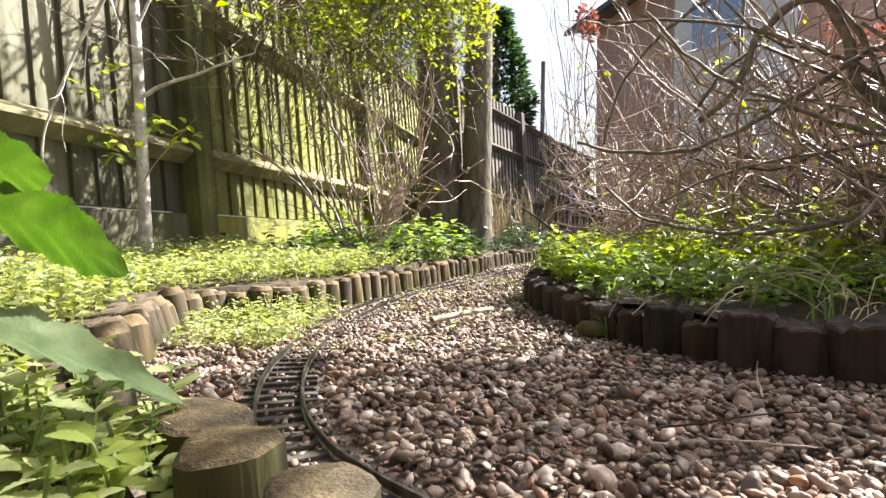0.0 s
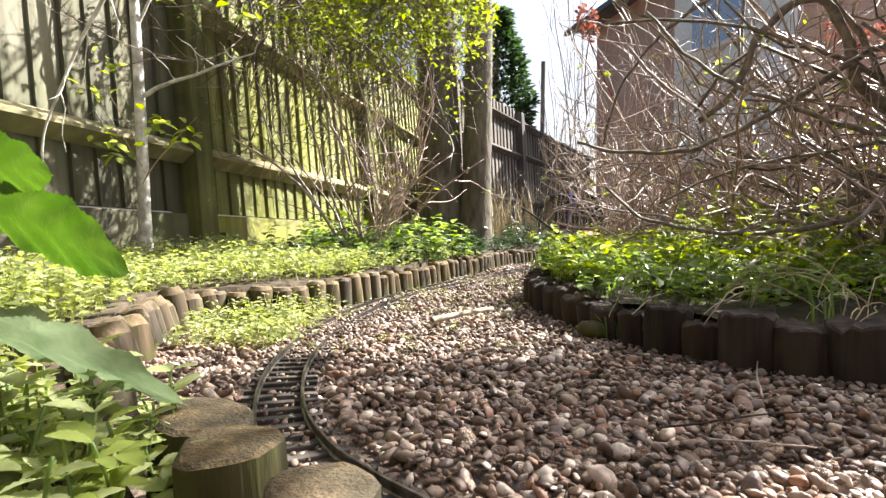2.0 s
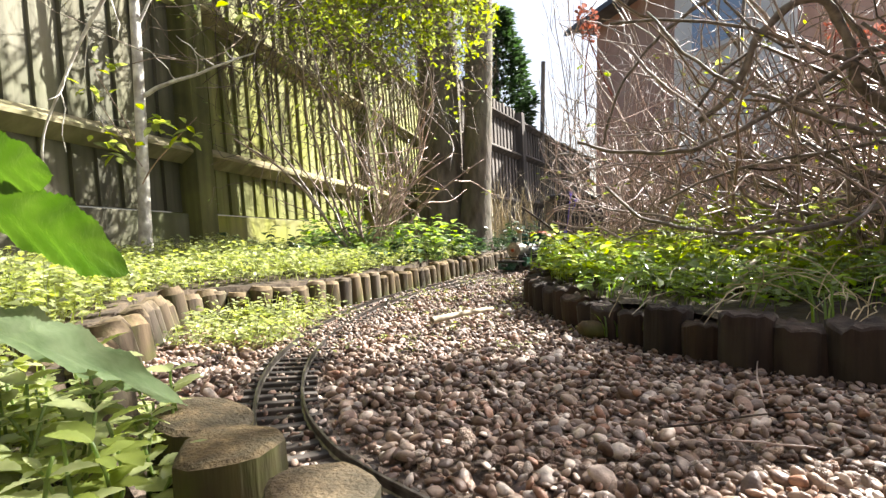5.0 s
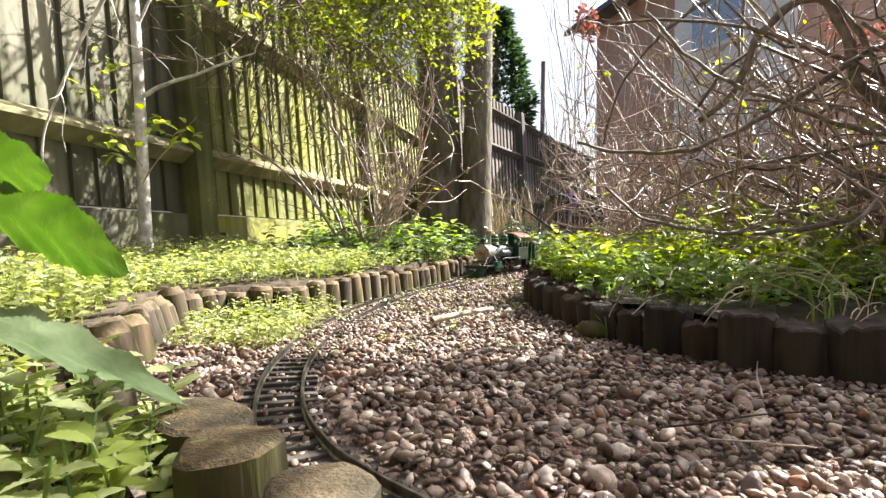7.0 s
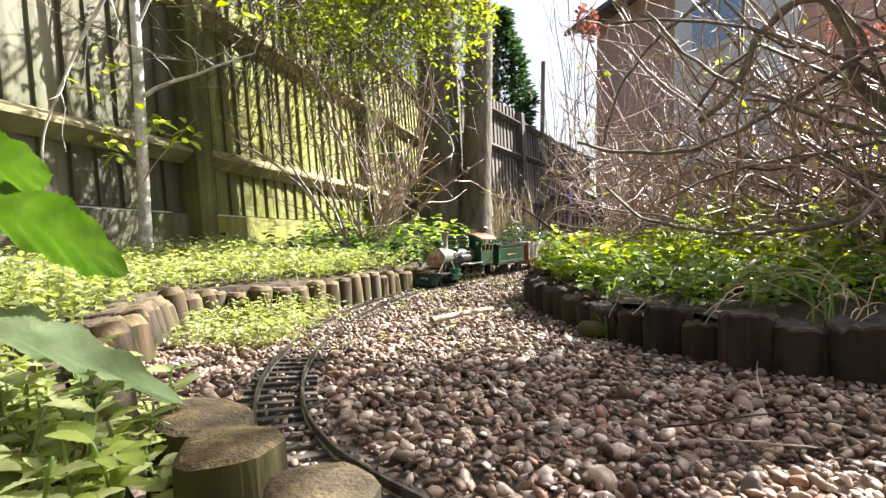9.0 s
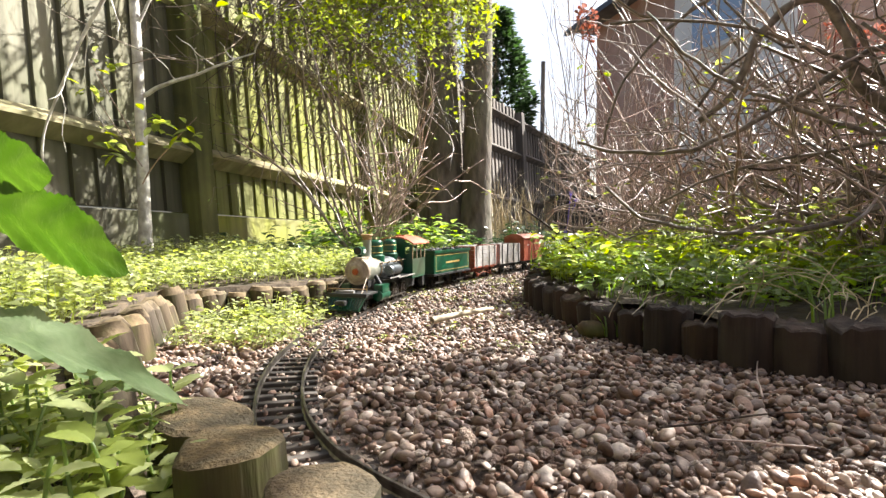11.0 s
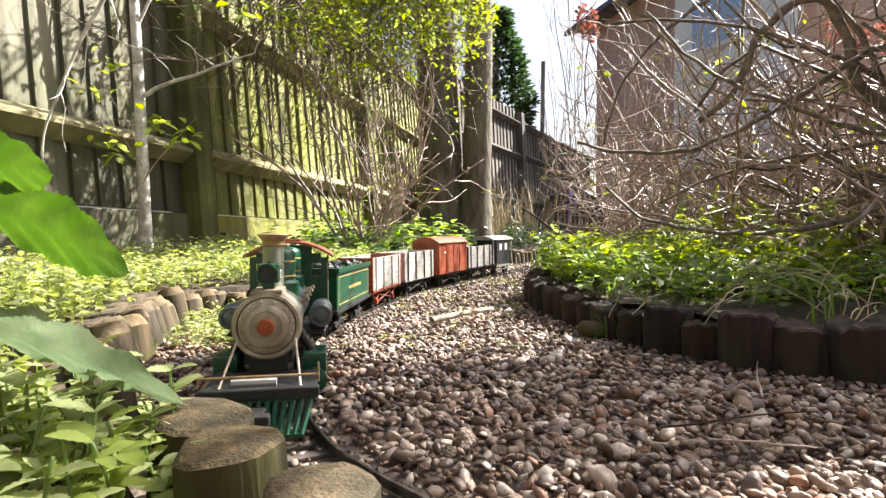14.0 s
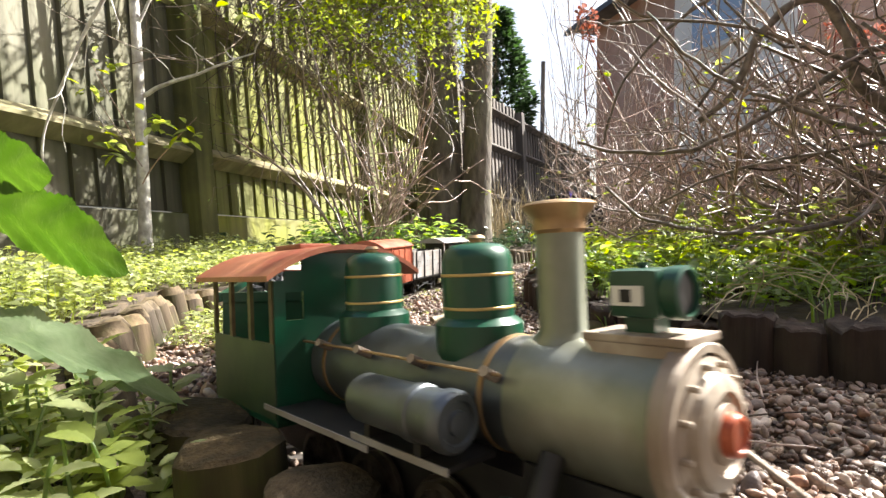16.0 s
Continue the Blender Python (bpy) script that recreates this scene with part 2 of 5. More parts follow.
def turned(bm, profile, at=(0, 0, 0), axis="z", n=24):
    """A turned body: (radius, height) pairs round an axis."""
    rings = []
    for r, h in profile:
        ring = []
        for i in range(n):
            a = 2 * math.pi * i / n
            c, s = r * math.cos(a), r * math.sin(a)
            p = {"z": (c, s, h), "x": (h, c, s), "y": (c, h, s)}[axis]
            ring.append(bm.verts.new(Vector(p) + Vector(at)))
        rings.append(ring)
    for a, b in zip(rings, rings[1:]):
        for i in range(n):
            bm.faces.new((a[i], a[(i + 1) % n], b[(i + 1) % n], b[i]))
    bm.faces.new(rings[0][::-1])
    bm.faces.new(rings[-1])
    return bm


def rod(bm, p, q, r, n=8):
    p, q = Vector(p), Vector(q)
    m = (q - p).to_track_quat("Z", "Y").to_matrix()
    rings = [[bm.verts.new(c + m @ Vector((r * math.cos(2 * math.pi * i / n), r * math.sin(2 * math.pi * i / n), 0))) for i in range(n)] for c in (p, q)]
    for i in range(n):
        bm.faces.new((rings[0][i], rings[0][(i + 1) % n], rings[1][(i + 1) % n], rings[1][i]))
    bm.faces.new(rings[0][::-1]), bm.faces.new(rings[1])
    return bm


class Soup:
    """Gathers many small pieces into one mesh."""
    def __init__(self):
        self.v, self.f, self.n = [], [], 0

    def add(self, verts, faces):
        self.v.append(np.asarray(verts, float))
        self.f.extend([tuple(i + self.n for i in f) for f in faces])
        self.n += len(verts)

    def tube(self, points, radii, n=5):
        pts = np.asarray(points, float)
        tang = np.gradient(pts, axis=0)
        tang /= np.linalg.norm(tang, axis=1)[:, None] + 1e-9
        ref = np.array([0.31, 0.52, 0.79]) if abs(tang[0] @ np.array([0.31, 0.52, 0.79])) < 0.9 else np.array([1.0, 0, 0])
        u = np.cross(tang, ref)
        u /= np.linalg.norm(u, axis=1)[:, None] + 1e-9
        w = np.cross(tang, u)
        a = np.arange(n) * 2 * np.pi / n
        ring = pts[:, None] + np.asarray(radii, float)[:, None, None] * (np.cos(a)[None, :, None] * u[:, None] + np.sin(a)[None, :, None] * w[:, None])
        k = len(pts)
        faces = [(i * n + j, i * n + (j + 1) % n, (i + 1) * n + (j + 1) % n, (i + 1) * n + j) for i in range(k - 1) for j in range(n)]
        faces.append(tuple(range((k - 1) * n, k * n)))
        self.add(ring.reshape(-1, 3), faces)

    def leaf(self, at, direction, up, length, width, fold=0.25, droop=0.2):
        d = np.asarray(direction, float)
        d = d / (np.linalg.norm(d) + 1e-9)
        s = np.cross(d, up)
        s = s / (np.linalg.norm(s) + 1e-9)
        nrm = np.cross(s, d)
        at = np.asarray(at, float)
        mid = lambda k: at + d * length * k - nrm * droop * length * k * k
        side = lambda k, sg, w: mid(k) + s * sg * w * width * 0.5 + nrm * fold * width * 0.5 * w
        v = [at, mid(0.5), mid(1.0), side(0.28, 1, 0.85), side(0.62, 1, 0.9), side(0.28, -1, 0.85), side(0.62, -1, 0.9)]
        self.add(v, [(0, 1, 4, 3), (1, 2, 4), (0, 5, 6, 1), (1, 6, 2)])

    def blade(self, at, lean, height, width, n=4):
        at, lean = np.asarray(at, float), np.asarray(lean, float)
        s = np.cross(lean + np.array([0, 0, 0.01]), (0, 0, 1.0))
        s = s / (np.linalg.norm(s) + 1e-9)
        v, f = [], []
        for i in range(n + 1):
            k = i / n
            c = at + np.array([0, 0, height * (k - 0.25 * k ** 3)]) + lean * height * k * k
            w = width * 0.5 * (1 - k ** 2.2) + 0.0002
            v += [c - s * w, c + s * w]
            if i:
                f.append((2 * i - 2, 2 * i - 1, 2 * i + 1, 2 * i))
        self.add(v, f)

    def mesh(self, name, material, smooth=False):
        return finish(name, np.concatenate(self.v), self.f, material, smooth)


R = random.Random(7)
U = R.uniform


def wander(start, heading, length, steps, bend=0.25, pull=(0, 0, 0)):
    """A crooked line from start, for stems and twigs."""
    p, h = np.array(start, float), np.array(heading, float)
    h /= np.linalg.norm(h)
    pts = [p.copy()]
    for _ in range(steps):
        h = h + np.array([R.gauss(0, bend), R.gauss(0, bend), R.gauss(0, bend)]) / math.sqrt(steps) + np.array(pull) / steps
        h /= np.linalg.norm(h)
        p = p + h * length / steps
        pts.append(p.copy())
    return np.array(pts)


def smooth_line(ctrl, step):
    """Evenly spaced points along a smooth curve through the control points."""
    c = np.array(ctrl, float)
    c = np.vstack([2 * c[0] - c[1], c, 2 * c[-1] - c[-2]])
    out = []
    for i in range(1, len(c) - 2):
        for k in np.linspace(0, 1, 40, endpoint=False):
            a, b, d, e = c[i - 1], c[i], c[i + 1], c[i + 2]
            out.append(0.5 * (2 * b + (d - a) * k + (2 * a - 5 * b + 4 * d - e) * k * k + (3 * b - a - 3 * d + e) * k ** 3))
    out = np.array(out + [c[-2]])
    s = np.concatenate([[0], np.cumsum(np.linalg.norm(np.diff(out, axis=0), axis=1))])
    g = np.arange(0, s[-1], step)
    return np.column_stack([np.interp(g, s, out[:, j]) for j in range(out.shape[1])]), g


def rise(y):
    """The path climbs gently away from the eye."""
    return 0.0236 * min(max(y - 1.0, 0), 2.3)


# ---- plan ----
TRACK = [(4.6, 3.996), (3.6, 3.921), (2.6, 3.77), (1.75, 3.468), (1.05, 3.016), (0.62, 2.601), (0.31, 2.187), (0.09, 1.81), (-0.08, 1.47), (-0.165, 1.206), (-0.2, 0.98), (-0.203, 0.792), (-0.187, 0.633), (-0.15, 0.49), (-0.108, 0.4), (-0.073, 0.352), (-0.03, 0.303), (0.028, 0.237), (0.095, 0.172), (0.2, 0.105), (0.4, 0.06), (0.8, 0.04)]
line, line_s = smooth_line(TRACK, 0.01)


def on_track(s):
    x, y = np.interp(s, line_s, line[:, 0]), np.interp(s, line_s, line[:, 1])
    k = min(max((s - 6.86) / 0.2, 0), 1)     # the rails climb a little where they swing past the eye
    return Vector((x, y, rise(y) + 0.010 * k * k * (3 - 2 * k)))


LEFT_EDGE = [(0.75, -0.12), (0.35, -0.09), (0.11, 0.0), (0.01, 0.16), (-0.062, 0.243), (-0.12, 0.288), (-0.16, 0.334), (-0.2, 0.378), (-0.28, 0.452), (-0.35, 0.558), (-0.405, 0.701), (-0.45, 0.844), (-0.48, 0.98), (-0.45, 1.056), (-0.385, 1.086), (-0.32, 1.131), (-0.255, 1.214), (-0.18, 1.357), (-0.08, 1.621), (0.03, 1.885), (0.16, 2.224), (0.34, 2.601), (0.7, 3.016), (1.4, 3.582), (2.5, 4.072), (4.6, 4.298)]
RIGHT_EDGE = [(1.5, 0.467), (0.9, 0.498), (0.62, 0.558), (0.49, 0.603), (0.415, 0.641), (0.365, 0.694), (0.32, 0.777), (0.28, 0.867), (0.25, 1.048), (0.225, 1.221), (0.25, 1.357), (0.33, 1.583), (0.5, 1.885), (0.78, 2.262), (1.2, 2.714), (1.9, 3.204), (2.9, 3.468), (4.6, 3.619)]
BED = 0.058



def bed_height(x, y):
    """The near end of the left bed lies low; the rest is level with the log tops."""
    k = min(max((math.hypot(x + 0.1, y) - 0.38) / 0.3, 0), 1)
    return BED * (k * k * (3 - 2 * k)) if x < 0.15 else BED


def inside(poly, x, y):
    hit = False
    for (x0, y0), (x1, y1) in zip(poly, poly[1:] + poly[:1]):
        if (y0 > y) != (y1 > y) and x < (x1 - x0) * (y - y0) / (y1 - y0) + x0:
            hit = not hit
    return hit


path_poly = LEFT_EDGE + RIGHT_EDGE[::-1]
left_poly = LEFT_EDGE + [(4.6, 9), (-5, 9), (-5, -2), (0.75, -2)]
right_poly = RIGHT_EDGE + [(6, 4.8), (6, 0.62)]

# ---- ground ----
ground = part("ground", finish("ground", [(-400, -400, -0.06), (400, -400, -0.06), (400, 400, -0.06), (-400, 400, -0.06)], [(0, 1, 2, 3)], M["soil"]))
tagged(ground, "dark bare garden soil reaching into the distance", "ground", kind="structure")
gx, gy = np.arange(-0.6, 4.7, 0.05), np.arange(0, 6.0, 0.05)
gv = [(x, y, -0.013 + rise(y) + 0.004 * noise.noise((x * 4, y * 4, 0))) for y in gy for x in gx]
gf = [(j * len(gx) + i, j * len(gx) + i + 1, (j + 1) * len(gx) + i + 1, (j + 1) * len(gx) + i) for j in range(len(gy) - 1) for i in range(len(gx) - 1)]
gravel_path = part("gravel_path", finish("gravel_path", gv, gf, M["grit"], True))
tagged(gravel_path, "gravel garden path of rounded brown pea shingle", "path", kind="structure")


def bed(name, edge, outward, label):
    """Soil behind a log edging: a strip from the edge outward, uneven."""
    pts, _ = smooth_line(edge, 0.05)
    steps = [0.0, 0.02, 0.05, 0.1, 0.18, 0.3, 0.5, 0.8, 1.3, 2.2, 4.0]
    v, f = [], []
    for i, p in enumerate(pts):
        o = np.array(outward(i / (len(pts) - 1)))
        for j, d in enumerate(steps):
            q = p + o * (d + 0.012)
            z = bed_height(q[0], q[1]) + rise(q[1]) + (0.02 * noise.noise((q[0] * 5, q[1] * 5, 1)) if j else -0.075)
            v.append((q[0], q[1], z))
            if i and j:
                k, w = i * len(steps) + j, len(steps)
                f.append((k - w - 1, k - w, k, k - 1))
    return tagged(part(name, finish(name, v, f, M["soil"], True)), label, "garden bed", kind="structure")


bed("left_bed", LEFT_EDGE, lambda k: (-math.sin(math.pi * min(1, k * 3.2) * 0.5), -math.cos(math.pi * min(1, k * 3.2) * 0.5)) if k < 0.62 else (-0.8, 0.6), "raised soil bed full of weeds along the fence")
bx, by = np.arange(0.2, 5.0, 0.04), np.arange(0.44, 3.7, 0.04)
ok = [[inside(right_poly, x + 0.02, y + 0.02) for x in bx] for y in by]
bv = [(x, y, BED - 0.018 + rise(y) + 0.02 * noise.noise((x * 5, y * 5, 1))) for y in by for x in bx]
bf = [(j * len(bx) + i, j * len(bx) + i + 1, (j + 1) * len(bx) + i + 1, (j + 1) * len(bx) + i) for j in range(len(by) - 1) for i in range(len(bx) - 1) if ok[j][i]]
tagged(part("right_bed", finish("right_bed", bv, bf, M["soil"], True)), "raised soil bed under bare shrubs", "garden bed", kind="structure")

# ---- fence along the left: boards behind arris rails, leaning outward; a grey fence stands beyond the trees ----
FENCE = Matrix.Translation((-1.545, 0, 0.0)) @ Matrix.Rotation(-math.atan(0.262), 4, "Z") @ Matrix.Rotation(radians(-5), 4, "Y")   # local y runs along the fence, local x faces the path
FAR_FENCE = Matrix.Translation((-2.46, 0, 0.06)) @ Matrix.Rotation(-math.atan(0.543), 4, "Z") @ Matrix.Rotation(radians(-3), 4, "Y")
BAY = 1.82
board_meshes = []
for k in range(3):
    bm = box(bmesh.new(), -0.02, 0.0, 0, 0.1, 0.0, 1.0)
    for v in bm.verts:
        if v.co.y > 0.05:
            v.co.x -= 0.015 if v.co.x > -0.005 else 0
        v.co.z += 0.004 * (k - 1) if v.co.z > 0.5 else 0
    me = bpy.data.meshes.new("fence_board")
    bm.to_mesh(me), bm.free()
    me.materials.append(M["fence"])
    board_meshes.append(me)


def fence_bay(label, m, tall, board, rail_wood, post_wood, low, rails):
    bay = empty("fence_bay", label, "fence", "fence bays", "structure", m)
    count = int(BAY / 0.096)
    for i in range(count):
        ob = new("board", board_meshes[i % 3])
        ob.parent = bay
        ob.location = (U(-0.003, 0.003), 0.05 + i * (BAY - 0.1) / count, low)
        ob.scale = (1, 1, tall - low + U(-0.012, 0.012))
        ob.rotation_euler = (radians(U(-0.5, 0.5)), 0, 0)
        if board is not M["fence"]:
            ob.material_slots[0].link = "OBJECT"
            ob.material_slots[0].material = board
    for z in rails:
        bm = bmesh.new()
        ring = [(0.001, -0.05), (0.058, -0.012), (0.058, 0.0), (0.001, 0.038)]
        ends = [[bm.verts.new((x, y, z + h)) for x, h in ring] for y in (0.04, BAY - 0.04)]
        for i in range(4):
            bm.faces.new((ends[0][i], ends[0][(i + 1) % 4], ends[1][(i + 1) % 4], ends[1][i]))
        bm.faces.new(ends[0]), bm.faces.new(ends[1][::-1])
        part("arris_rail", bm, rail_wood, bay)
    part("gravel_board", box(bmesh.new(), -0.03, 0.012, 0.05, BAY - 0.05, -0.02, low - 0.008, 0.003), board, bay)
    part("post", box(bmesh.new(), -0.07, 0.07, -0.05, 0.05, -0.1, tall + 0.05, 0.006), post_wood, bay, "square timber fence post")


for k in range(-1, 3):
    silver = k <= 0
    fence_bay("weathered silvery featheredge wooden fence bay with arris rails" if silver else "greenish featheredge wooden fence bay with arris rails", FENCE @ Matrix.Translation((0, 2.235 + (k - 1) * BAY, 0)), 1.78, M["fence_silver"] if silver else M["fence"], M["fence_rail"], M["fence_post"], 0.26, (0.5, 1.125, 1.6))
for k in range(3):
    fence_bay("weathered grey featheredge wooden fence bay", FAR_FENCE @ Matrix.Translation((0, 5.3 + k * BAY, 0.05 + 0.02 * k)), 1.53 - 0.1 * k, M["fence_grey"], M["fence_grey"], M["fence_grey"], 0.17, (0.46, 1.0, 1.38))
pole = bmesh.new()
rod(pole, (0, 0, 0), (0.03, 0, 2.5), 0.028, 10)
ob = tagged(part("pole", pole, M["fence_grey"]), "tall thin weathered timber pole beside the far fence", "pole")
ob.location = (1.27, 7.0, -0.06)

# Unseen wall behind the eye, added to keep sky fill off near faces.
tagged(part("wall_south", box(bmesh.new(), -3.2, 3.6, -1.3, -1.18, -0.08, 2.1, 0.01), M["fence_grey"]), "unseen plain timber wall added to block sky light", "wall", kind="structure")

# ---- log edging ----
def log(radius, height, n=9, seed=0, chamfer=0.3, rough=0.13, ragged=0.04):
    """One half-buried round log with a chamfered, roughly sawn top and split sides."""
    r = random.Random(seed)
    bm = bmesh.new()
    prof = [(1.03, -0.05), (1.02, height * 0.45), (1.0, height - radius * chamfer), (0.93 - chamfer * 0.35, height - radius * 0.03), (0.4, height)]
    wob = [1 + r.uniform(-rough, rough) for _ in range(n)]
    chip = [r.uniform(-1, 1) * radius * ragged for _ in range(n)]
    tilt = r.uniform(-0.1, 0.1)
    rings = []
    for k, (rr, h) in enumerate(prof):
        ring = []
        for i in range(n):
            a = 2 * math.pi * i / n
            q = radius * rr * (wob[i] if k < 3 else 1 + (wob[i] - 1) * 0.7)
            ring.append(bm.verts.new((q * math.cos(a), q * math.sin(a), h + (chip[i] * (0.4 if k == 4 else 1) + tilt * q * math.cos(a) if k > 1 else 0))))
        rings.append(ring)
    for k, (a, b) in enumerate(zip(rings, rings[1:])):
        for i in range(n):
            f = bm.faces.new((a[i], a[(i + 1) % n], b[(i + 1) % n], b[i]))
            f.material_index = 1 if k >= 2 else 0
            f.smooth = True
    for ring in rings[2:4]:
        for i in range(n):
            e = bm.edges.get((ring[i], ring[(i + 1) % n]))
            e.smooth = False
    f = bm.faces.new(rings[-1])
    f.material_index = 1
    f.smooth = True
    return bm


def log_meshes(radius, height, mats, n=9, chamfer=0.3, rough=0.13, ragged=0.04):
    out = []
    for k in range(5):
        me = bpy.data.meshes.new("log")
        bm = log(radius * (0.9 + 0.05 * k), height * (0.88 + 0.055 * ((k * 3) % 5)), n, k, chamfer, rough, ragged)
        bm.to_mesh(me), bm.free()
        for m in mats:
            me.materials.append(m)
        out.append(me)
    return out


def edging(label, ctrl, spacing, meshes, lean=0.0, flip=1):
    roll = empty("log_edging", label, "log edging", "log edgings", "structure")
    pts, g = smooth_line(ctrl, 0.004)
    s, i = 0.0, 0
    while s < g[-1]:
        x, y = np.interp(s, g, pts[:, 0]), np.interp(s, g, pts[:, 1])
        x2, y2 = np.interp(s + 0.01, g, pts[:, 0]), np.interp(s + 0.01, g, pts[:, 1])
        a = math.atan2(y2 - y, x2 - x)
        ob = new("log", meshes[(i * 7 + i // 3) % len(meshes)])
        ob.parent = roll
        ob.location = (x, y, rise(y) - 0.013 + U(-0.005, 0.005))
        ob.rotation_euler = Euler((radians(lean * flip + U(-4, 4)), radians(U(-4, 4)), a))
        s += spacing * U(0.94, 1.08)
        i += 1
    return roll


near_logs = log_meshes(0.0285, 0.061, (M["log_mossy"], M["log_sawn"]), 16, 0.1, 0.09, 0.05)
small_logs = log_meshes(0.0212, 0.066, (M["log"], M["log_end"]), 11, 0.35, 0.1, 0.08)
lean_logs = log_meshes(0.0245, 0.07, (M["log"], M["log_end"]), 11, 0.55, 0.1, 0.1)
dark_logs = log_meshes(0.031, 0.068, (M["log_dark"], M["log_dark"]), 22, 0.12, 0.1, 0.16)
edging("mossy cut-log edging beside the rails", [(x + 0.004, y + 0.002) for x, y in LEFT_EDGE[4:8]], 0.064, near_logs)
edging("weathered log-roll edging holding back the weeds", LEFT_EDGE[8:14], 0.046, lean_logs, -14)
edging("weathered log-roll edging along the rails", LEFT_EDGE[13:25], 0.0415, small_logs, -4)
edging("dark brown log edging, darkened for shade under the bare shrubs", RIGHT_EDGE[1:17], 0.0555, dark_logs, -3)

# ---- railway track ----
track = empty("railway_track", "model railway track with metal rails on dark sleepers half sunk in gravel", "railway track", kind="structure")
for side in (-1, 1):
    rail = Soup()
    pts = []
    for k in range(0, len(line), 2):
        d = line[min(k + 1, len(line) - 1)] - line[max(k - 1, 0)]
        d = d / np.linalg.norm(d)
        x, y = line[k] + side * 0.0225 * np.array([-d[1], d[0]])
        nx, ny = -d[1], d[0]
        z = on_track(line_s[k]).z
        pts.append([(x + nx * w, y + ny * w, z + h) for w, h in ((-0.0011, 0), (0.0011, 0), (0.0011, -0.0024), (0.0006, -0.003), (0.0006, -0.007), (0.0022, -0.0085), (-0.0022, -0.0085), (-0.0006, -0.007), (-0.0006, -0.003), (-0.0011, -0.0024))])
    v = np.array(pts).reshape(-1, 3)
    k = len(pts)
    rail.add(v, [(i * 10 + j, i * 10 + (j + 1) % 10, (i + 1) * 10 + (j + 1) % 10, (i + 1) * 10 + j) for i in range(k - 1) for j in range(10)])
    part("rail", rail.mesh("rail", M["steel"]), None, track, "worn metal rail")
sleeper_me = bpy.data.meshes.new("sleeper")
bm = box(bmesh.new(), -0.038, 0.038, -0.005, 0.005, -0.0175, -0.0078, 0.0012)
bm.to_mesh(sleeper_me), bm.free()
sleeper_me.materials.append(M["sleeper"])
s = line_s[-1]
made = 0
while s > 0 and made < 280:
    p, q = on_track(s), on_track(s - 0.02)
    ob = new("sleeper", sleeper_me)
    ob.parent = track
    ob.location = p
    ob.rotation_euler = (0, 0, math.atan2(q.y - p.y, q.x - p.x) + math.pi / 2)
    s -= 0.0245
    made += 1

# ---- gravel ----
def pebble_shapes(sub, count, seed):
    rs = np.random.RandomState(seed)
    out = []
    for _ in range(count):
        bm = bmesh.new()
        bmesh.ops.create_icosphere(bm, subdivisions=sub, radius=1)
        bm.verts.ensure_lookup_table()
        v = np.array([tuple(a.co) for a in bm.verts])
        f = [tuple(a.index for a in q.verts) for q in bm.faces]
        bm.free()
        for _ in range(8):
            d = rs.normal(size=3)
            d /= np.linalg.norm(d)
            h = v @ d
            v = v - np.outer(np.maximum(h - rs.uniform(0.55, 0.85), 0) * 0.92, d)
        v = v * np.array([rs.uniform(0.9, 1.5), rs.uniform(0.7, 1.1), rs.uniform(0.45, 0.8)]) * (1 + 0.05 * rs.normal(size=(len(v), 1)))
        out.append((v, f))
    return out


rs = np.random.RandomState(3)
near_shapes, far_shapes = pebble_shapes(2, 14, 1), pebble_shapes(1, 10, 2)


def turn_matrix():
    tilt = Euler((rs.normal(0, 0.5), rs.normal(0, 0.5), rs.uniform(0, 6.283))).to_matrix()
    return np.array(tilt)


def off_track(x, y):
    return np.min(np.hypot(line[:, 0] - x, line[:, 1] - y))


stones_near, stones_far = Soup(), Soup()
pebble_meshes = []
for v, f in near_shapes:
    pebble_meshes.append(finish("pebble", v, f, M["pebble"], True))
picked = 0
y = 0.16
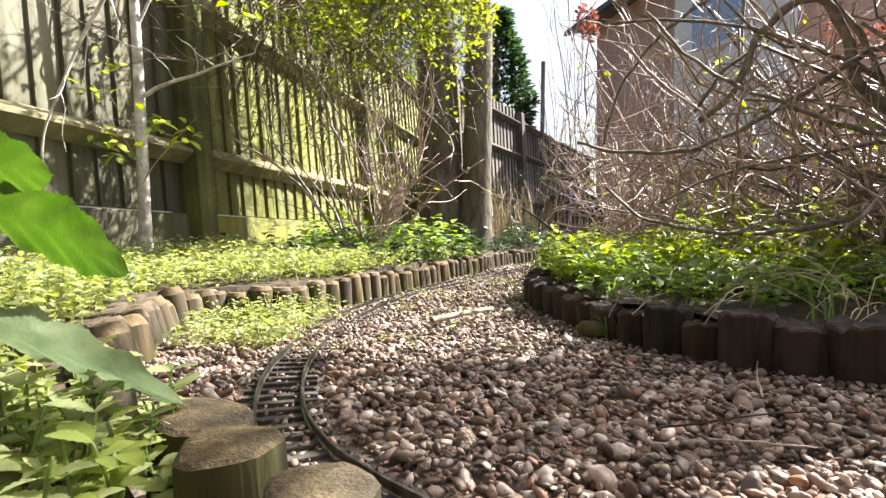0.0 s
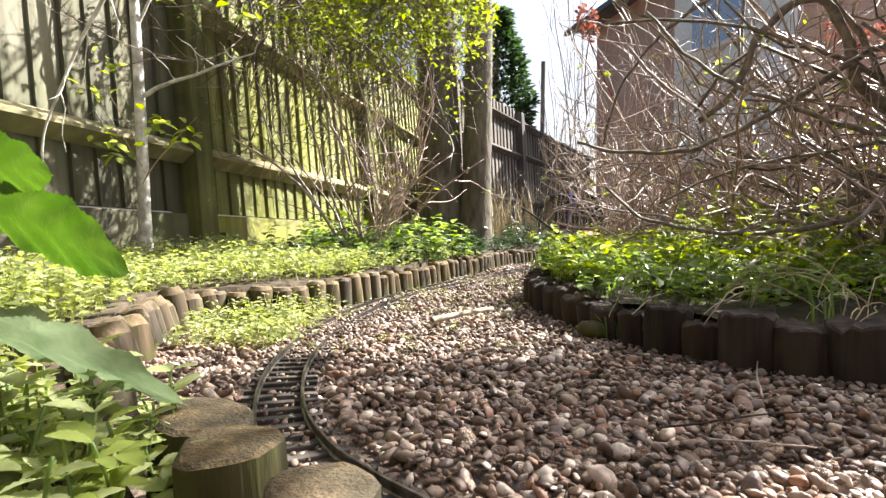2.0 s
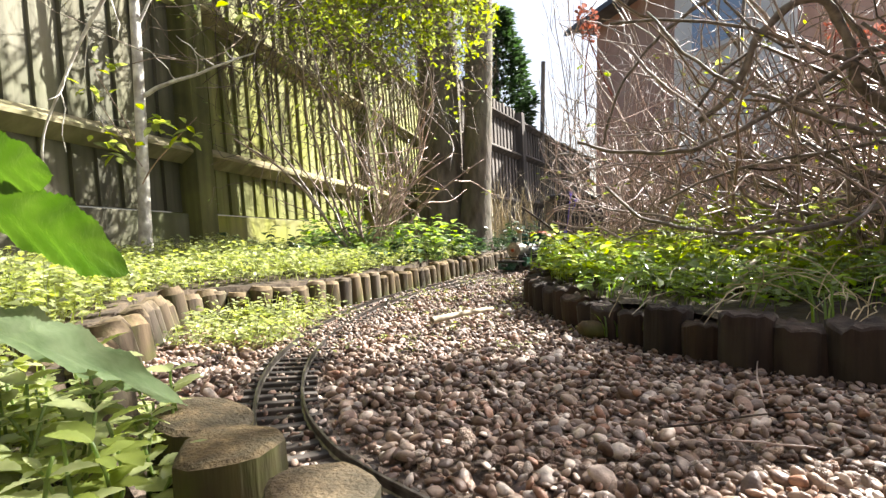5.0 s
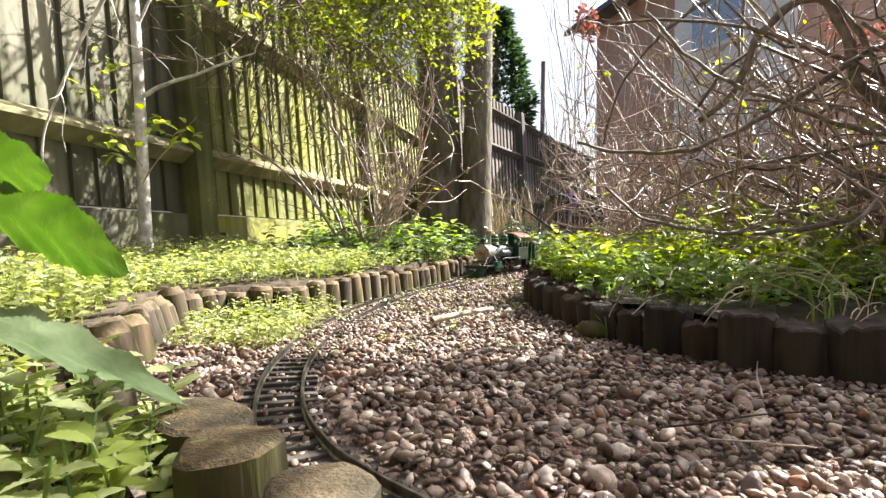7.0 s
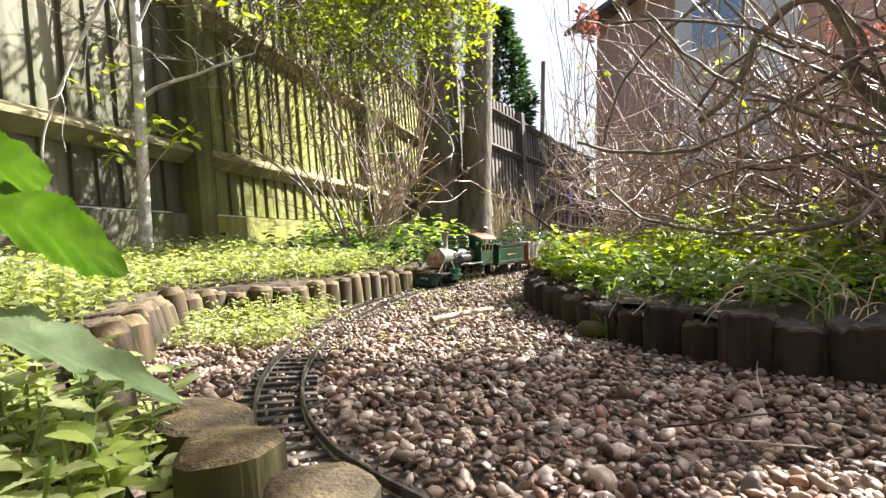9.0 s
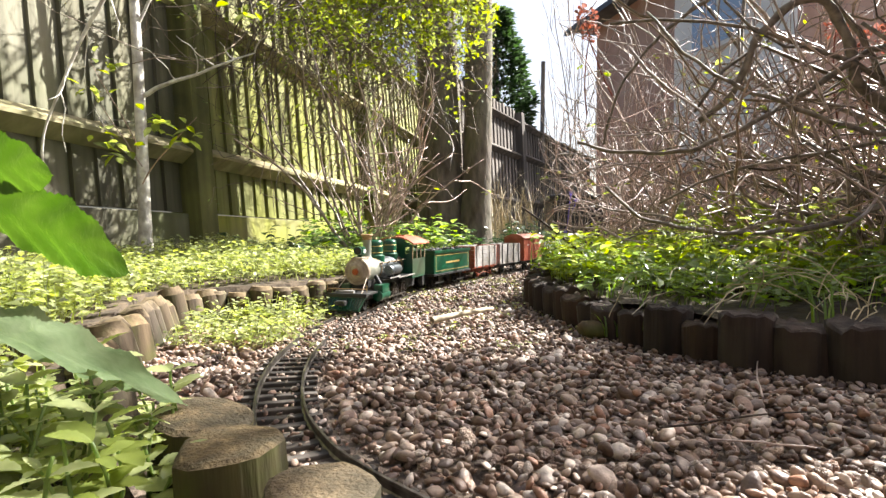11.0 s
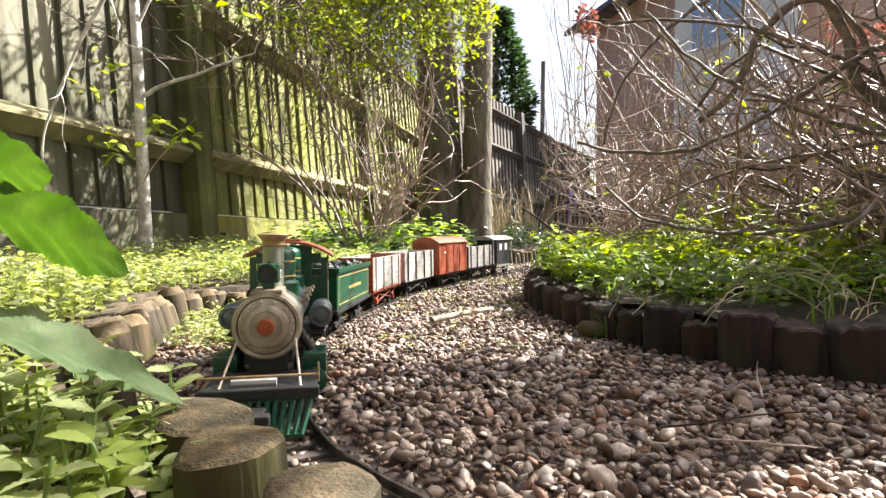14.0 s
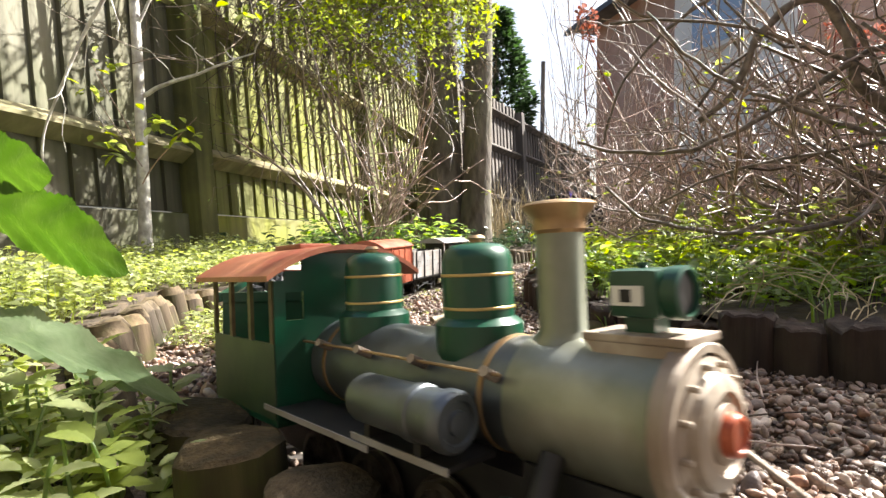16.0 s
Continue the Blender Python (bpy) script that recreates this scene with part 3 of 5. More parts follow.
while y < 3.4:
    pitch = 0.0065 if y < 1.0 else 0.0092 + 0.003 * (y - 1.0)
    x = -0.55
    while x < min(0.75 + y * 0.5, 1.9):
        x += pitch * rs.uniform(0.8, 1.2)
        if abs(x) > y * 0.86 + 0.1:
            continue
        px, py = x + rs.normal(0, 0.003), y + rs.normal(0, 0.003)
        if not inside(path_poly, px, py):
            continue
        d = off_track(px, py)
        if d < 0.047 and rs.rand() < (0.5 if y < 0.72 else 0.0):
            continue
        size = min(max(rs.lognormal(math.log(0.0039), 0.36), 0.002), 0.0105) * (1.0 if y < 1.0 else 1.2)
        if d < 0.05:
            size *= 0.6
            if abs(d - 0.0225) < (0.005 if y < 0.72 else 0.002):
                continue
        lift = rs.uniform(-0.004, 0.007) if d > 0.05 else (rs.uniform(-0.003, 0.0025) if y < 0.72 else rs.uniform(0.002, 0.008))
        z = -0.010 + rise(py) + lift + 0.004 * noise.noise((px * 4, py * 4, 0))
        if y < 1.0:
            shape = near_shapes[rs.randint(len(near_shapes))]
            if picked < 300 and 0.36 < y < 0.55 and -0.02 < px < 0.42 and rs.rand() < 0.5:
                ob = new("stone", pebble_meshes[rs.randint(len(pebble_meshes))])
                ob.parent = gravel_path
                ob.location, ob.scale = (px, py, z), (size, size, size)
                ob.rotation_euler = (rs.normal(0, 0.35), rs.normal(0, 0.35), rs.uniform(0, 6.283))
                picked += 1
                continue
            stones_near.add((shape[0] * size) @ turn_matrix().T + (px, py, z), shape[1])
        else:
            shape = far_shapes[rs.randint(len(far_shapes))]
            stones_far.add((shape[0] * size) @ turn_matrix().T + (px, py, z), shape[1])
    y += pitch * 0.95
tagged(part("gravel", stones_near.mesh("gravel", M["stone"], True), None), "rounded brown and cream pea shingle", "gravel", kind="stuff")
tagged(part("gravel", stones_far.mesh("gravel", M["stone"], True), None), "rounded sunlit pea shingle farther up the path", "gravel", kind="stuff")

# ---- the train; local x points ahead, z = 0 is the top of the rails ----
def wheel(parent, x, y, r, spokes=0, name="wheel", label=""):
    """A flanged wheel on its axle, its own axis along y."""
    bm = bmesh.new()
    out = 1 if y > 0 else -1
    turned(bm, [(r * 0.35, -0.0025), (r, -0.0025), (r, 0.0022), (r * 0.84, 0.0025), (r * 0.82, 0.0008), (r * 0.3, 0.0008), (r * 0.28, 0.003), (0.001, 0.003)] if out > 0 else
           [(r * 0.35, 0.0025), (r, 0.0025), (r, -0.0022), (r * 0.84, -0.0025), (r * 0.82, -0.0008), (r * 0.3, -0.0008), (r * 0.28, -0.003), (0.001, -0.003)], axis="y", n=20)
    turned(bm, [(r + 0.0022, -0.0005), (r + 0.0022, 0.0008)], (0, -out * 0.0024, 0), "y", 20)
    ob = part(name, bm, M["dark_paint"] if not spokes else M["steel"], parent, label, True)
    ob.location = (x, y, r)
    for i in range(spokes):
        a = 2 * math.pi * i / spokes
        part("spoke", rod(bmesh.new(), (r * 0.2 * math.cos(a), out * 0.0015, r * 0.2 * math.sin(a)), (r * 0.86 * math.cos(a), out * 0.0015, r * 0.86 * math.sin(a)), r * 0.06, 5), M["steel"], ob)
    return ob


def lining(parent, x0, x1, y, z0, z1, t=0.0012):
    """A thin gold frame on a flat side."""
    bm = bmesh.new()
    o = 0.0006 * (1 if y > 0 else -1)
    for a, b, c, d in ((x0, x1, z0, z0 + t), (x0, x1, z1 - t, z1), (x0, x0 + t, z0 + t, z1 - t), (x1 - t, x1, z0 + t, z1 - t)):
        box(bm, a, b, min(y, y + o), max(y, y + o), c, d)
    return part("lining", bm, M["gold"], parent, "thin gold lining")


def locomotive():
    loco = empty("steam_locomotive", "green and silver model steam locomotive with red cab roof", "model train", "train")
    A = 0.08      # height of the boiler's axis
    part("smokebox", turned(bmesh.new(), [(0.0255, 0.095), (0.0268, 0.096), (0.0268, 0.157), (0.024, 0.158)], (0, 0, A), "x", 36), M["silver"], loco, "dull silver smokebox", True)
    part("smokebox_rim", turned(bmesh.new(), [(0.0278, 0.155), (0.0292, 0.156), (0.0292, 0.1605), (0.0275, 0.1625), (0.0248, 0.1625), (0.0238, 0.159)], (0, 0, A), "x", 40), M["cream"], loco, "pale metal ring round the smokebox door", True)
    door = part("smokebox_door", turned(bmesh.new(), [(0.024, 0.158), (0.0236, 0.1622), (0.0188, 0.1636), (0.0178, 0.1665), (0.0165, 0.1672), (0.0132, 0.168), (0.0124, 0.1662), (0.0098, 0.1662), (0.0094, 0.1676), (0.0078, 0.1678)], (0, 0, A), "x", 40), M["cream"], loco, "weathered cream smokebox door", True)
    part("number_boss", turned(bmesh.new(), [(0.0072, 0.165), (0.0072, 0.1695), (0.0064, 0.1716), (0.005, 0.1718), (0.0046, 0.1706), (0.0015, 0.171)], (0, 0, A), "x", 24), M["orange"], door, "orange-red round boss", True)
    for i in range(12):
        a = 2 * math.pi * i / 12 + 0.2
        part("door_clip", turned(bmesh.new(), [(0.0012, 0.162), (0.0012, 0.1655), (0.0006, 0.166)], (0, 0.0214 * math.cos(a), A + 0.0214 * math.sin(a)), "x", 8), M["cream"], door)
    part("boiler", turned(bmesh.new(), [(0.0245, -0.062), (0.0245, 0.02), (0.0245, 0.096), (0.023, 0.0965)], (0, 0, A), "x", 36), M["boiler_grey"], loco, "blue-grey boiler barrel", True)
    for x in (0.082, -0.045):
        part("boiler_band", turned(bmesh.new(), [(0.0246, x - 0.0015), (0.0252, x - 0.0012), (0.0252, x + 0.0012), (0.0246, x + 0.0015)], (0, 0, A), "x", 36), M["copper"], loco, "thin dull brass boiler band", True)
    # chimney
    stack = part("chimney", turned(bmesh.new(), [(0.0135, 0.101), (0.0118, 0.1055), (0.0095, 0.1085), (0.0095, 0.149)], (0.107, 0, 0), "z", 28), M["silver"], loco, "tall silver chimney", True)
    part("chimney_cap", turned(bmesh.new(), [(0.0096, 0.147), (0.0108, 0.1485), (0.0104, 0.151), (0.0112, 0.1535), (0.014, 0.1565), (0.0146, 0.1582), (0.0135, 0.1592), (0.0105, 0.1598), (0.009, 0.1585)], (0.107, 0, 0), "z", 28), M["copper"], stack, "worn copper chimney cap", True)
    # domes
    for x, tall in ((0.0595, 0.0035), (-0.027, 0.0025)):
        dome = part("dome", turned(bmesh.new(), [(0.0205, 0.094), (0.0205, 0.109), (0.0188, 0.1105), (0.0165, 0.112), (0.0165, 0.134 + tall), (0.0152, 0.1385 + tall), (0.011, 0.1415 + tall), (0.003, 0.1425 + tall)], (x, 0, 0), "z", 28), M["green_paint"], loco, "glossy green boiler dome", True)
        for z in (0.1155, 0.1305):
            part("band", turned(bmesh.new(), [(0.0166, z), (0.0169, z + 0.0003), (0.0169, z + 0.0011), (0.0166, z + 0.0014)], (x, 0, 0), "z", 28), M["gold"], dome, "gold band", True)
        part("finial", turned(bmesh.new(), [(0.003, 0.141 + tall), (0.0032, 0.144 + tall), (0.0045, 0.1445 + tall), (0.003, 0.146 + tall)], (x, 0, 0), "z", 12), M["copper"], dome, "", True)
    # headlamp on its bracket
    bm = box(bmesh.new(), 0.124, 0.162, -0.0125, 0.0125, 0.1075, 0.1105, 0.0006)
    for sgn in (-1, 1):
        web = [[bm.verts.new((x, sgn * y, z)) for x, z in ((0.1245, 0.1075), (0.161, 0.1075), (0.158, 0.103), (0.136, 0.1), (0.132, 0.1))] for y in (0.0105, 0.0125)]
        bm.faces.new(web[0]), bm.faces.new(web[1][::-1])
        for i in range(5):
            bm.faces.new((web[0][i], web[0][(i + 1) % 5], web[1][(i + 1) % 5], web[1][i]))
    part("lamp_bracket", bm, M["cream"], loco, "pale lamp bracket")
    lamp = part("headlamp", box(box(bmesh.new(), 0.133, 0.152, -0.0095, 0.0095, 0.1155, 0.1325, 0.003), 0.137, 0.148, -0.005, 0.005, 0.1103, 0.116), M["green_paint"], loco, "green box headlamp", True)
    part("lens_hood", turned(bmesh.new(), [(0.0088, 0.1515), (0.0092, 0.153), (0.0092, 0.1575), (0.0078, 0.158), (0.0074, 0.1555)], (0, 0, 0.124), "x", 24), M["green_paint"], lamp, "round green lamp hood", True)
    part("lens", turned(bmesh.new(), [(0.0072, 0.1545), (0.0068, 0.1562), (0.003, 0.1566)], (0, 0, 0.124), "x", 24), M["dark_paint"], lamp, "dark round lens", True)
    part("chimney_flap", turned(bmesh.new(), [(0.0012, 0.1325), (0.0022, 0.1335), (0.0022, 0.1345)], (0.142, 0, 0), "z", 10), M["green_paint"], lamp, "", True)
    for sgn in (-1, 1):
        plate = part("number_plate", box(bmesh.new(), 0.135, 0.1465, min(sgn * 0.0093, sgn * 0.0101), max(sgn * 0.0093, sgn * 0.0101), 0.12, 0.1268), M["white"], lamp, "small white plate with a dark bar")
        part("plate_mark", box(bmesh.new(), 0.1385, 0.1425, min(sgn * 0.0101, sgn * 0.0104), max(sgn * 0.0101, sgn * 0.0104), 0.1212, 0.1256), M["dark_paint"], plate)
    # running boards, cylinders, air tanks, rails
    for sgn in (-1, 1):
        ys = lambda a, b: (min(sgn * a, sgn * b), max(sgn * a, sgn * b))
        bm = bmesh.new()
        box(bm, -0.075, 0.035, *ys(0.02, 0.0475), 0.0555, 0.058, 0.0006)
        box(bm, 0.02, 0.086, *ys(0.02, 0.0462), 0.0585, 0.061, 0.0006)
        part("running_board", bm, M["dark_paint"], loco, "dark running board with pale edge")
        part("board_edge", box(box(bmesh.new(), -0.075, 0.035, *ys(0.0475, 0.0484), 0.0553, 0.0583), 0.02, 0.0868, *ys(0.0462, 0.0471), 0.0583, 0.0613), M["grey_paint"], loco, "pale running board edge")
        part("air_tank", turned(bmesh.new(), [(0.004, -0.012), (0.0098, -0.009), (0.011, -0.006), (0.011, 0.03), (0.0119, 0.031), (0.0119, 0.036), (0.011, 0.037), (0.011, 0.048), (0.0121, 0.049), (0.0121, 0.053), (0.0105, 0.0555), (0.0085, 0.0555), (0.0078, 0.0542), (0.005, 0.0545), (0.0045, 0.0565), (0.002, 0.0567)], (0.034, sgn * 0.0425, 0.0775), "x", 24), M["boiler_grey"], loco, "blue-grey air tank", True)
        part("tank_saddle", box(box(bmesh.new(), 0.03, 0.034, *ys(0.032, 0.046), 0.0605, 0.0685), 0.066, 0.07, *ys(0.032, 0.046), 0.0605, 0.0685), M["dark_paint"], loco)
        part("cylinder", turned(box(bmesh.new(), 0.098, 0.138, *ys(0.028, 0.049), 0.032, 0.05, 0.002), [(0.0095, 0.094), (0.0115, 0.095), (0.0115, 0.141), (0.0095, 0.142), (0.004, 0.144)], (0, sgn * 0.0385, 0.026), "x", 20), M["green_paint"], loco, "green steam cylinder", True)
        bm = bmesh.new()
        rod(bm, (-0.062, sgn * 0.0285, A + 0.014), (0.098, sgn * 0.0285, A + 0.014), 0.0008)
        hr = part("handrail", bm, M["copper"], loco, "thin brass handrail")
        for x in (-0.04, 0.0, 0.045, 0.09):
            bm = bmesh.new()
            rod(bm, (x, sgn * 0.022, A + 0.011), (x + 0.002, sgn * 0.0315, A + 0.0155), 0.0022)
            part("handrail_knob", bm, M["cream"], hr)
        bm = rod(bmesh.new(), (0.16, sgn * 0.0235, A - 0.01), (0.208, sgn * 0.031, 0.0365), 0.0011)
        part("brace", bm, M["cream"], loco, "pale front brace rod")
        part("steam_chest_pipe", rod(bmesh.new(), (0.118, sgn * 0.024, A - 0.012), (0.118, sgn * 0.036, 0.048), 0.0045, 12), M["dark_paint"], loco, "", True)
    part("frame", box(box(box(bmesh.new(), -0.16, 0.15, -0.016, 0.016, 0.018, 0.052), 0.1, 0.148, -0.02, 0.02, 0.045, 0.06), 0.15, 0.2, -0.014, 0.014, 0.018, 0.034), M["dark_paint"], loco, "black frame")
    part("front_deck", box(bmesh.new(), 0.15, 0.212, -0.043, 0.043, 0.034, 0.0385, 0.001), M["dark_paint"], loco, "dark front deck")
    part("buffer_beam", box(bmesh.new(), 0.205, 0.214, -0.045, 0.045, 0.0315, 0.0395, 0.001), M["dark_paint"], loco, "dark buffer beam")
    bm = bmesh.new()
    rod(bm, (0.209, -0.0445, 0.0425), (0.209, -0.0445, 0.058), 0.0008), rod(bm, (0.209, 0.0445, 0.0425), (0.209, 0.0445, 0.058), 0.0008), rod(bm, (0.209, -0.0445, 0.0485), (0.209, 0.0445, 0.0485), 0.0011)
    part("front_handrail", bm, M["copper"], loco, "brass front rail")
    pilot = part("pilot", box(box(bmesh.new(), 0.206, 0.212, -0.042, 0.042, 0.0285, 0.0315), 0.222, 0.2265, -0.034, 0.034, 0.0055, 0.0085, 0.0008), M["green_paint"], loco, "green slatted pilot")
    for i in range(13):
        y = -0.039 + i * 0.0065
        part("pilot_bar", rod(bmesh.new(), (0.2095, y, 0.0305), (0.2245, y * 0.82, 0.007), 0.0025, 6), M["green_paint"], pilot)
    part("coupler", box(box(bmesh.new(), 0.214, 0.24, -0.006, 0.006, 0.019, 0.027, 0.0015), 0.232, 0.243, -0.011, 0.011, 0.018, 0.028, 0.002), M["dark_paint"], loco, "black knuckle coupler")
    part("spare_rod", rod(bmesh.new(), (0.2, -0.022, 0.0415), (0.2, 0.012, 0.0415), 0.0035, 8), M["grey_paint"], loco, "grey bar lying on the front deck")
    # cab
    cab = part("cab", box(box(bmesh.new(), -0.16, -0.06, -0.047, 0.047, 0.046, 0.0505, 0.001), -0.0625, -0.0605, -0.0465, 0.0465, 0.0505, 0.094), M["green_paint"], loco, "green cab with open windows")
    for sgn in (-1, 1):
        y0, y1 = (0.0452, 0.0474) if sgn > 0 else (-0.0474, -0.0452)
        part("cab_side", box(bmesh.new(), -0.16, -0.0608, y0, y1, 0.0505, 0.094), M["cab_green"], cab, "dull olive-green cab side")
        for x in (-0.159, -0.128, -0.096, -0.064):
            part("cab_pillar", box(bmesh.new(), x - 0.0022, x + 0.0022, y0, y1, 0.094, 0.1305), M["log_end"], cab, "brown wooden window pillar")
        ys = lambda a, b: (min(sgn * a, sgn * b), max(sgn * a, sgn * b))
        bm = box(bmesh.new(), -0.0625, -0.0605, *ys(0.0395, 0.0465), 0.094, 0.1305)
        box(bm, -0.0625, -0.0605, *ys(0.0, 0.028), 0.094, 0.146)
        box(bm, -0.0625, -0.0605, *ys(0.028, 0.0395), 0.094, 0.107), box(bm, -0.0625, -0.0605, *ys(0.028, 0.0395), 0.1235, 0.136)
        part("cab_front", bm, M["green_paint"], cab)
        part("cab_step", box(bmesh.new(), -0.155, -0.14, *ys(0.036, 0.046), 0.02, 0.0455), M["dark_paint"], cab)
    bm = bmesh.new()
    top, low = [], []
    for i in range(17):
        k = i / 16 * 2 - 1
        h = 0.1315 + 0.0175 * (1 - abs(k) ** 2.2)
        top.append([bm.verts.new((x, k * 0.054, h + 0.0022)) for x in (-0.178, -0.052)])
        low.append([bm.verts.new((x, k * 0.054, h - 0.001)) for x in (-0.178, -0.052)])
    for i in range(16):
        bm.faces.new((top[i][0], top[i][1], top[i + 1][1], top[i + 1][0])), bm.faces.new((low[i][0], low[i + 1][0], low[i + 1][1], low[i][1]))
        for j in (0, 1):
            bm.faces.new((top[i][j], top[i + 1][j], low[i + 1][j], low[i][j]))
    for i in (0, 16):
        bm.faces.new((top[i][0], top[i][1], low[i][1], low[i][0]))
    part("cab_roof", bm, M["roof_red"], loco, "faded red arched cab roof", True)
    part("roof_vent", box(bmesh.new(), -0.135, -0.095, -0.012, 0.012, 0.15, 0.154, 0.001), M["roof_red"], loco)
    part("whistle", turned(bmesh.new(), [(0.001, 0.1), (0.001, 0.118), (0.003, 0.119), (0.003, 0.13), (0.001, 0.131)], (-0.05, 0.006, 0), "z", 10), M["gold"], loco, "brass whistle", True)
    drivers = []
    for x in (0.055, 0.0, -0.055):
        for sgn in (-1, 1):
            drivers.append(wheel(loco, x, sgn * 0.0225, 0.0205, 12, "driving_wheel", "spoked driving wheel"))
    for x in (0.175,):
        for sgn in (-1, 1):
            wheel(loco, x, sgn * 0.0225, 0.0125, 0, "pilot_wheel")
    rods = []
    for sgn in (-1, 1):
        bm = box(bmesh.new(), -0.0575, 0.0575, -0.001, 0.001, -0.002, 0.002, 0.0005)
        ob = part("coupling_rod", bm, M["steel"], loco, "steel coupling rod")
        rods.append((ob, sgn))
        part("piston_rod", rod(bmesh.new(), (0.06, sgn * 0.0385, 0.026), (0.095, sgn * 0.0385, 0.026), 0.0014), M["steel"], loco)
    return loco, drivers, rods


def underframe(veh, half, colour, wheels, r=0.0125):
    part("underframe", box(box(bmesh.new(), -half, half, -0.03, 0.03, 0.031, 0.038, 0.001), -half - 0.004, half + 0.004, -0.006, 0.006, 0.022, 0.031), colour, veh)
    for x in wheels:
        for sgn in (-1, 1):
            wheel(veh, x, sgn * 0.0225, r)
            y0, y1 = (0.028, 0.0315) if sgn > 0 else (-0.0315, -0.028)
            bm = box(bmesh.new(), x - 0.004, x + 0.004, y0, y1 + (0.003 if sgn > 0 else 0), 0.009, 0.02, 0.001)
            rod(bm, (x - 0.02, sgn * 0.0298, 0.031), (x, sgn * 0.0298, 0.017), 0.0016), rod(bm, (x + 0.02, sgn * 0.0298, 0.031), (x, sgn * 0.0298, 0.017), 0.0016)
            part("axle_box", bm, colour, veh)
    for sgn in (-1, 1):
        bm = rod(bmesh.new(), (-half * 0.45, sgn * 0.032, 0.03), (half * 0.5, sgn * 0.032, 0.014), 0.0012)
        rod(bm, (-half * 0.45, sgn * 0.032, 0.014), (half * 0.5, sgn * 0.032, 0.03), 0.0012)
        part("brake_lever", bm, colour, veh)
    for e in (-1, 1):
        for sgn in (-1, 1):
            part("buffer", turned(bmesh.new(), [(0.002, 0), (0.002, 0.007), (0.0045, 0.0072), (0.0045, 0.009)] if e > 0 else [(0.002, 0), (0.002, -0.007), (0.0045, -0.0072), (0.0045, -0.009)], (e * half, sgn * 0.02, 0.0345), "x", 12), M["dark_paint"], veh)


def tender():
    t = empty("tender", "green tender with gold lining and a load of coal", "model train", "train")
    part("tank", box(bmesh.new(), -0.12, 0.12, -0.043, 0.043, 0.042, 0.1, 0.002), M["green_paint"], t, "glossy green tender tank")
    part("flare", box(box(box(box(bmesh.new(), -0.122, 0.122, 0.0425, 0.0465, 0.1, 0.108, 0.001), -0.122, 0.122, -0.0465, -0.0425, 0.1, 0.108, 0.001), 0.118, 0.122, -0.0424, 0.0424, 0.1, 0.108), -0.122, -0.118, -0.0424, 0.0424, 0.1, 0.108), M["green_paint"], t)
    for y in (-0.043, 0.043):
        lining(t, -0.11, 0.11, y, 0.049, 0.094)
        part("lettering_bars", box(bmesh.new(), -0.045, 0.045, min(y, y * 1.012), max(y, y * 1.012), 0.069, 0.074), M["gold"], t, "illegible gold lettering")
    part("frame", box(bmesh.new(), -0.126, 0.126, -0.045, 0.045, 0.036, 0.042, 0.001), M["dark_paint"], t, "dark green frame")
    bm = bmesh.new()
    for i in range(70):
        c = bmesh.ops.create_icosphere(bm, subdivisions=1, radius=U(0.005, 0.009))["verts"]
        o = Vector((U(-0.108, 0.108), U(-0.037, 0.037), 0.1 + U(-0.002, 0.007)))
        for v in c:
            v.co = v.co * U(0.8, 1.2) + o
    part("coal", bm, M["dark_paint"], t, "lumps of coal")
    for x in (-0.09, -0.052, 0.052, 0.09):
        for sgn in (-1, 1):
            wheel(t, x, sgn * 0.0225, 0.0135)
    for x in (-0.071, 0.071):
        for sgn in (-1, 1):
            y0, y1 = (0.029, 0.034) if sgn > 0 else (-0.034, -0.029)
            part("bogie_side", box(box(bmesh.new(), x - 0.028, x + 0.028, y0, y1, 0.012, 0.019, 0.0015), x - 0.008, x + 0.008, y0, y1, 0.019, 0.035), M["dark_paint"], t)
    return t


def open_wagon(label, side_mat, end_mat, frame_mat):
    w = empty("open_wagon", label, "model wagon", "train")
    L, W = 0.09, 0.04
    part("floor", box(bmesh.new(), -L, L, -W, W, 0.038, 0.042), end_mat, w)
    for sgn in (-1, 1):
        for i in range(5):
            z = 0.042 + i * 0.0138
            y0, y1 = (W - 0.004, W) if sgn > 0 else (-W, -W + 0.004)
            part("plank", box(bmesh.new(), -L, L, y0 + U(0, 0.0003), y1, z, z + 0.0133, 0.0006), side_mat, w)
        for x in (-0.075, -0.027, 0.027, 0.075):
            y0, y1 = (W, W + 0.0022) if sgn > 0 else (-W - 0.0022, -W)
            part("strap", box(bmesh.new(), x - 0.0025, x + 0.0025, y0, y1, 0.04, 0.1105, 0.0005), M["dark_paint"] if frame_mat != M["red_paint"] else side_mat, w)
    for e in (-1, 1):
        for i in range(5):
            z = 0.042 + i * 0.0138
            x0, x1 = (L + 0.0002, L + 0.0038) if e > 0 else (-L - 0.0038, -L - 0.0002)
            part("end_plank", box(bmesh.new(), x0, x1, -W, W, z, z + 0.0133, 0.0006), end_mat, w)
        for y in (-0.025, 0.025):
            x0, x1 = (L + 0.0038, L + 0.007) if e > 0 else (-L - 0.007, -L - 0.0038)
            part("stanchion", box(bmesh.new(), x0, x1, y - 0.003, y + 0.003, 0.034, 0.1105), end_mat, w)
    underframe(w, L, frame_mat, (-0.052, 0.052))
    return w


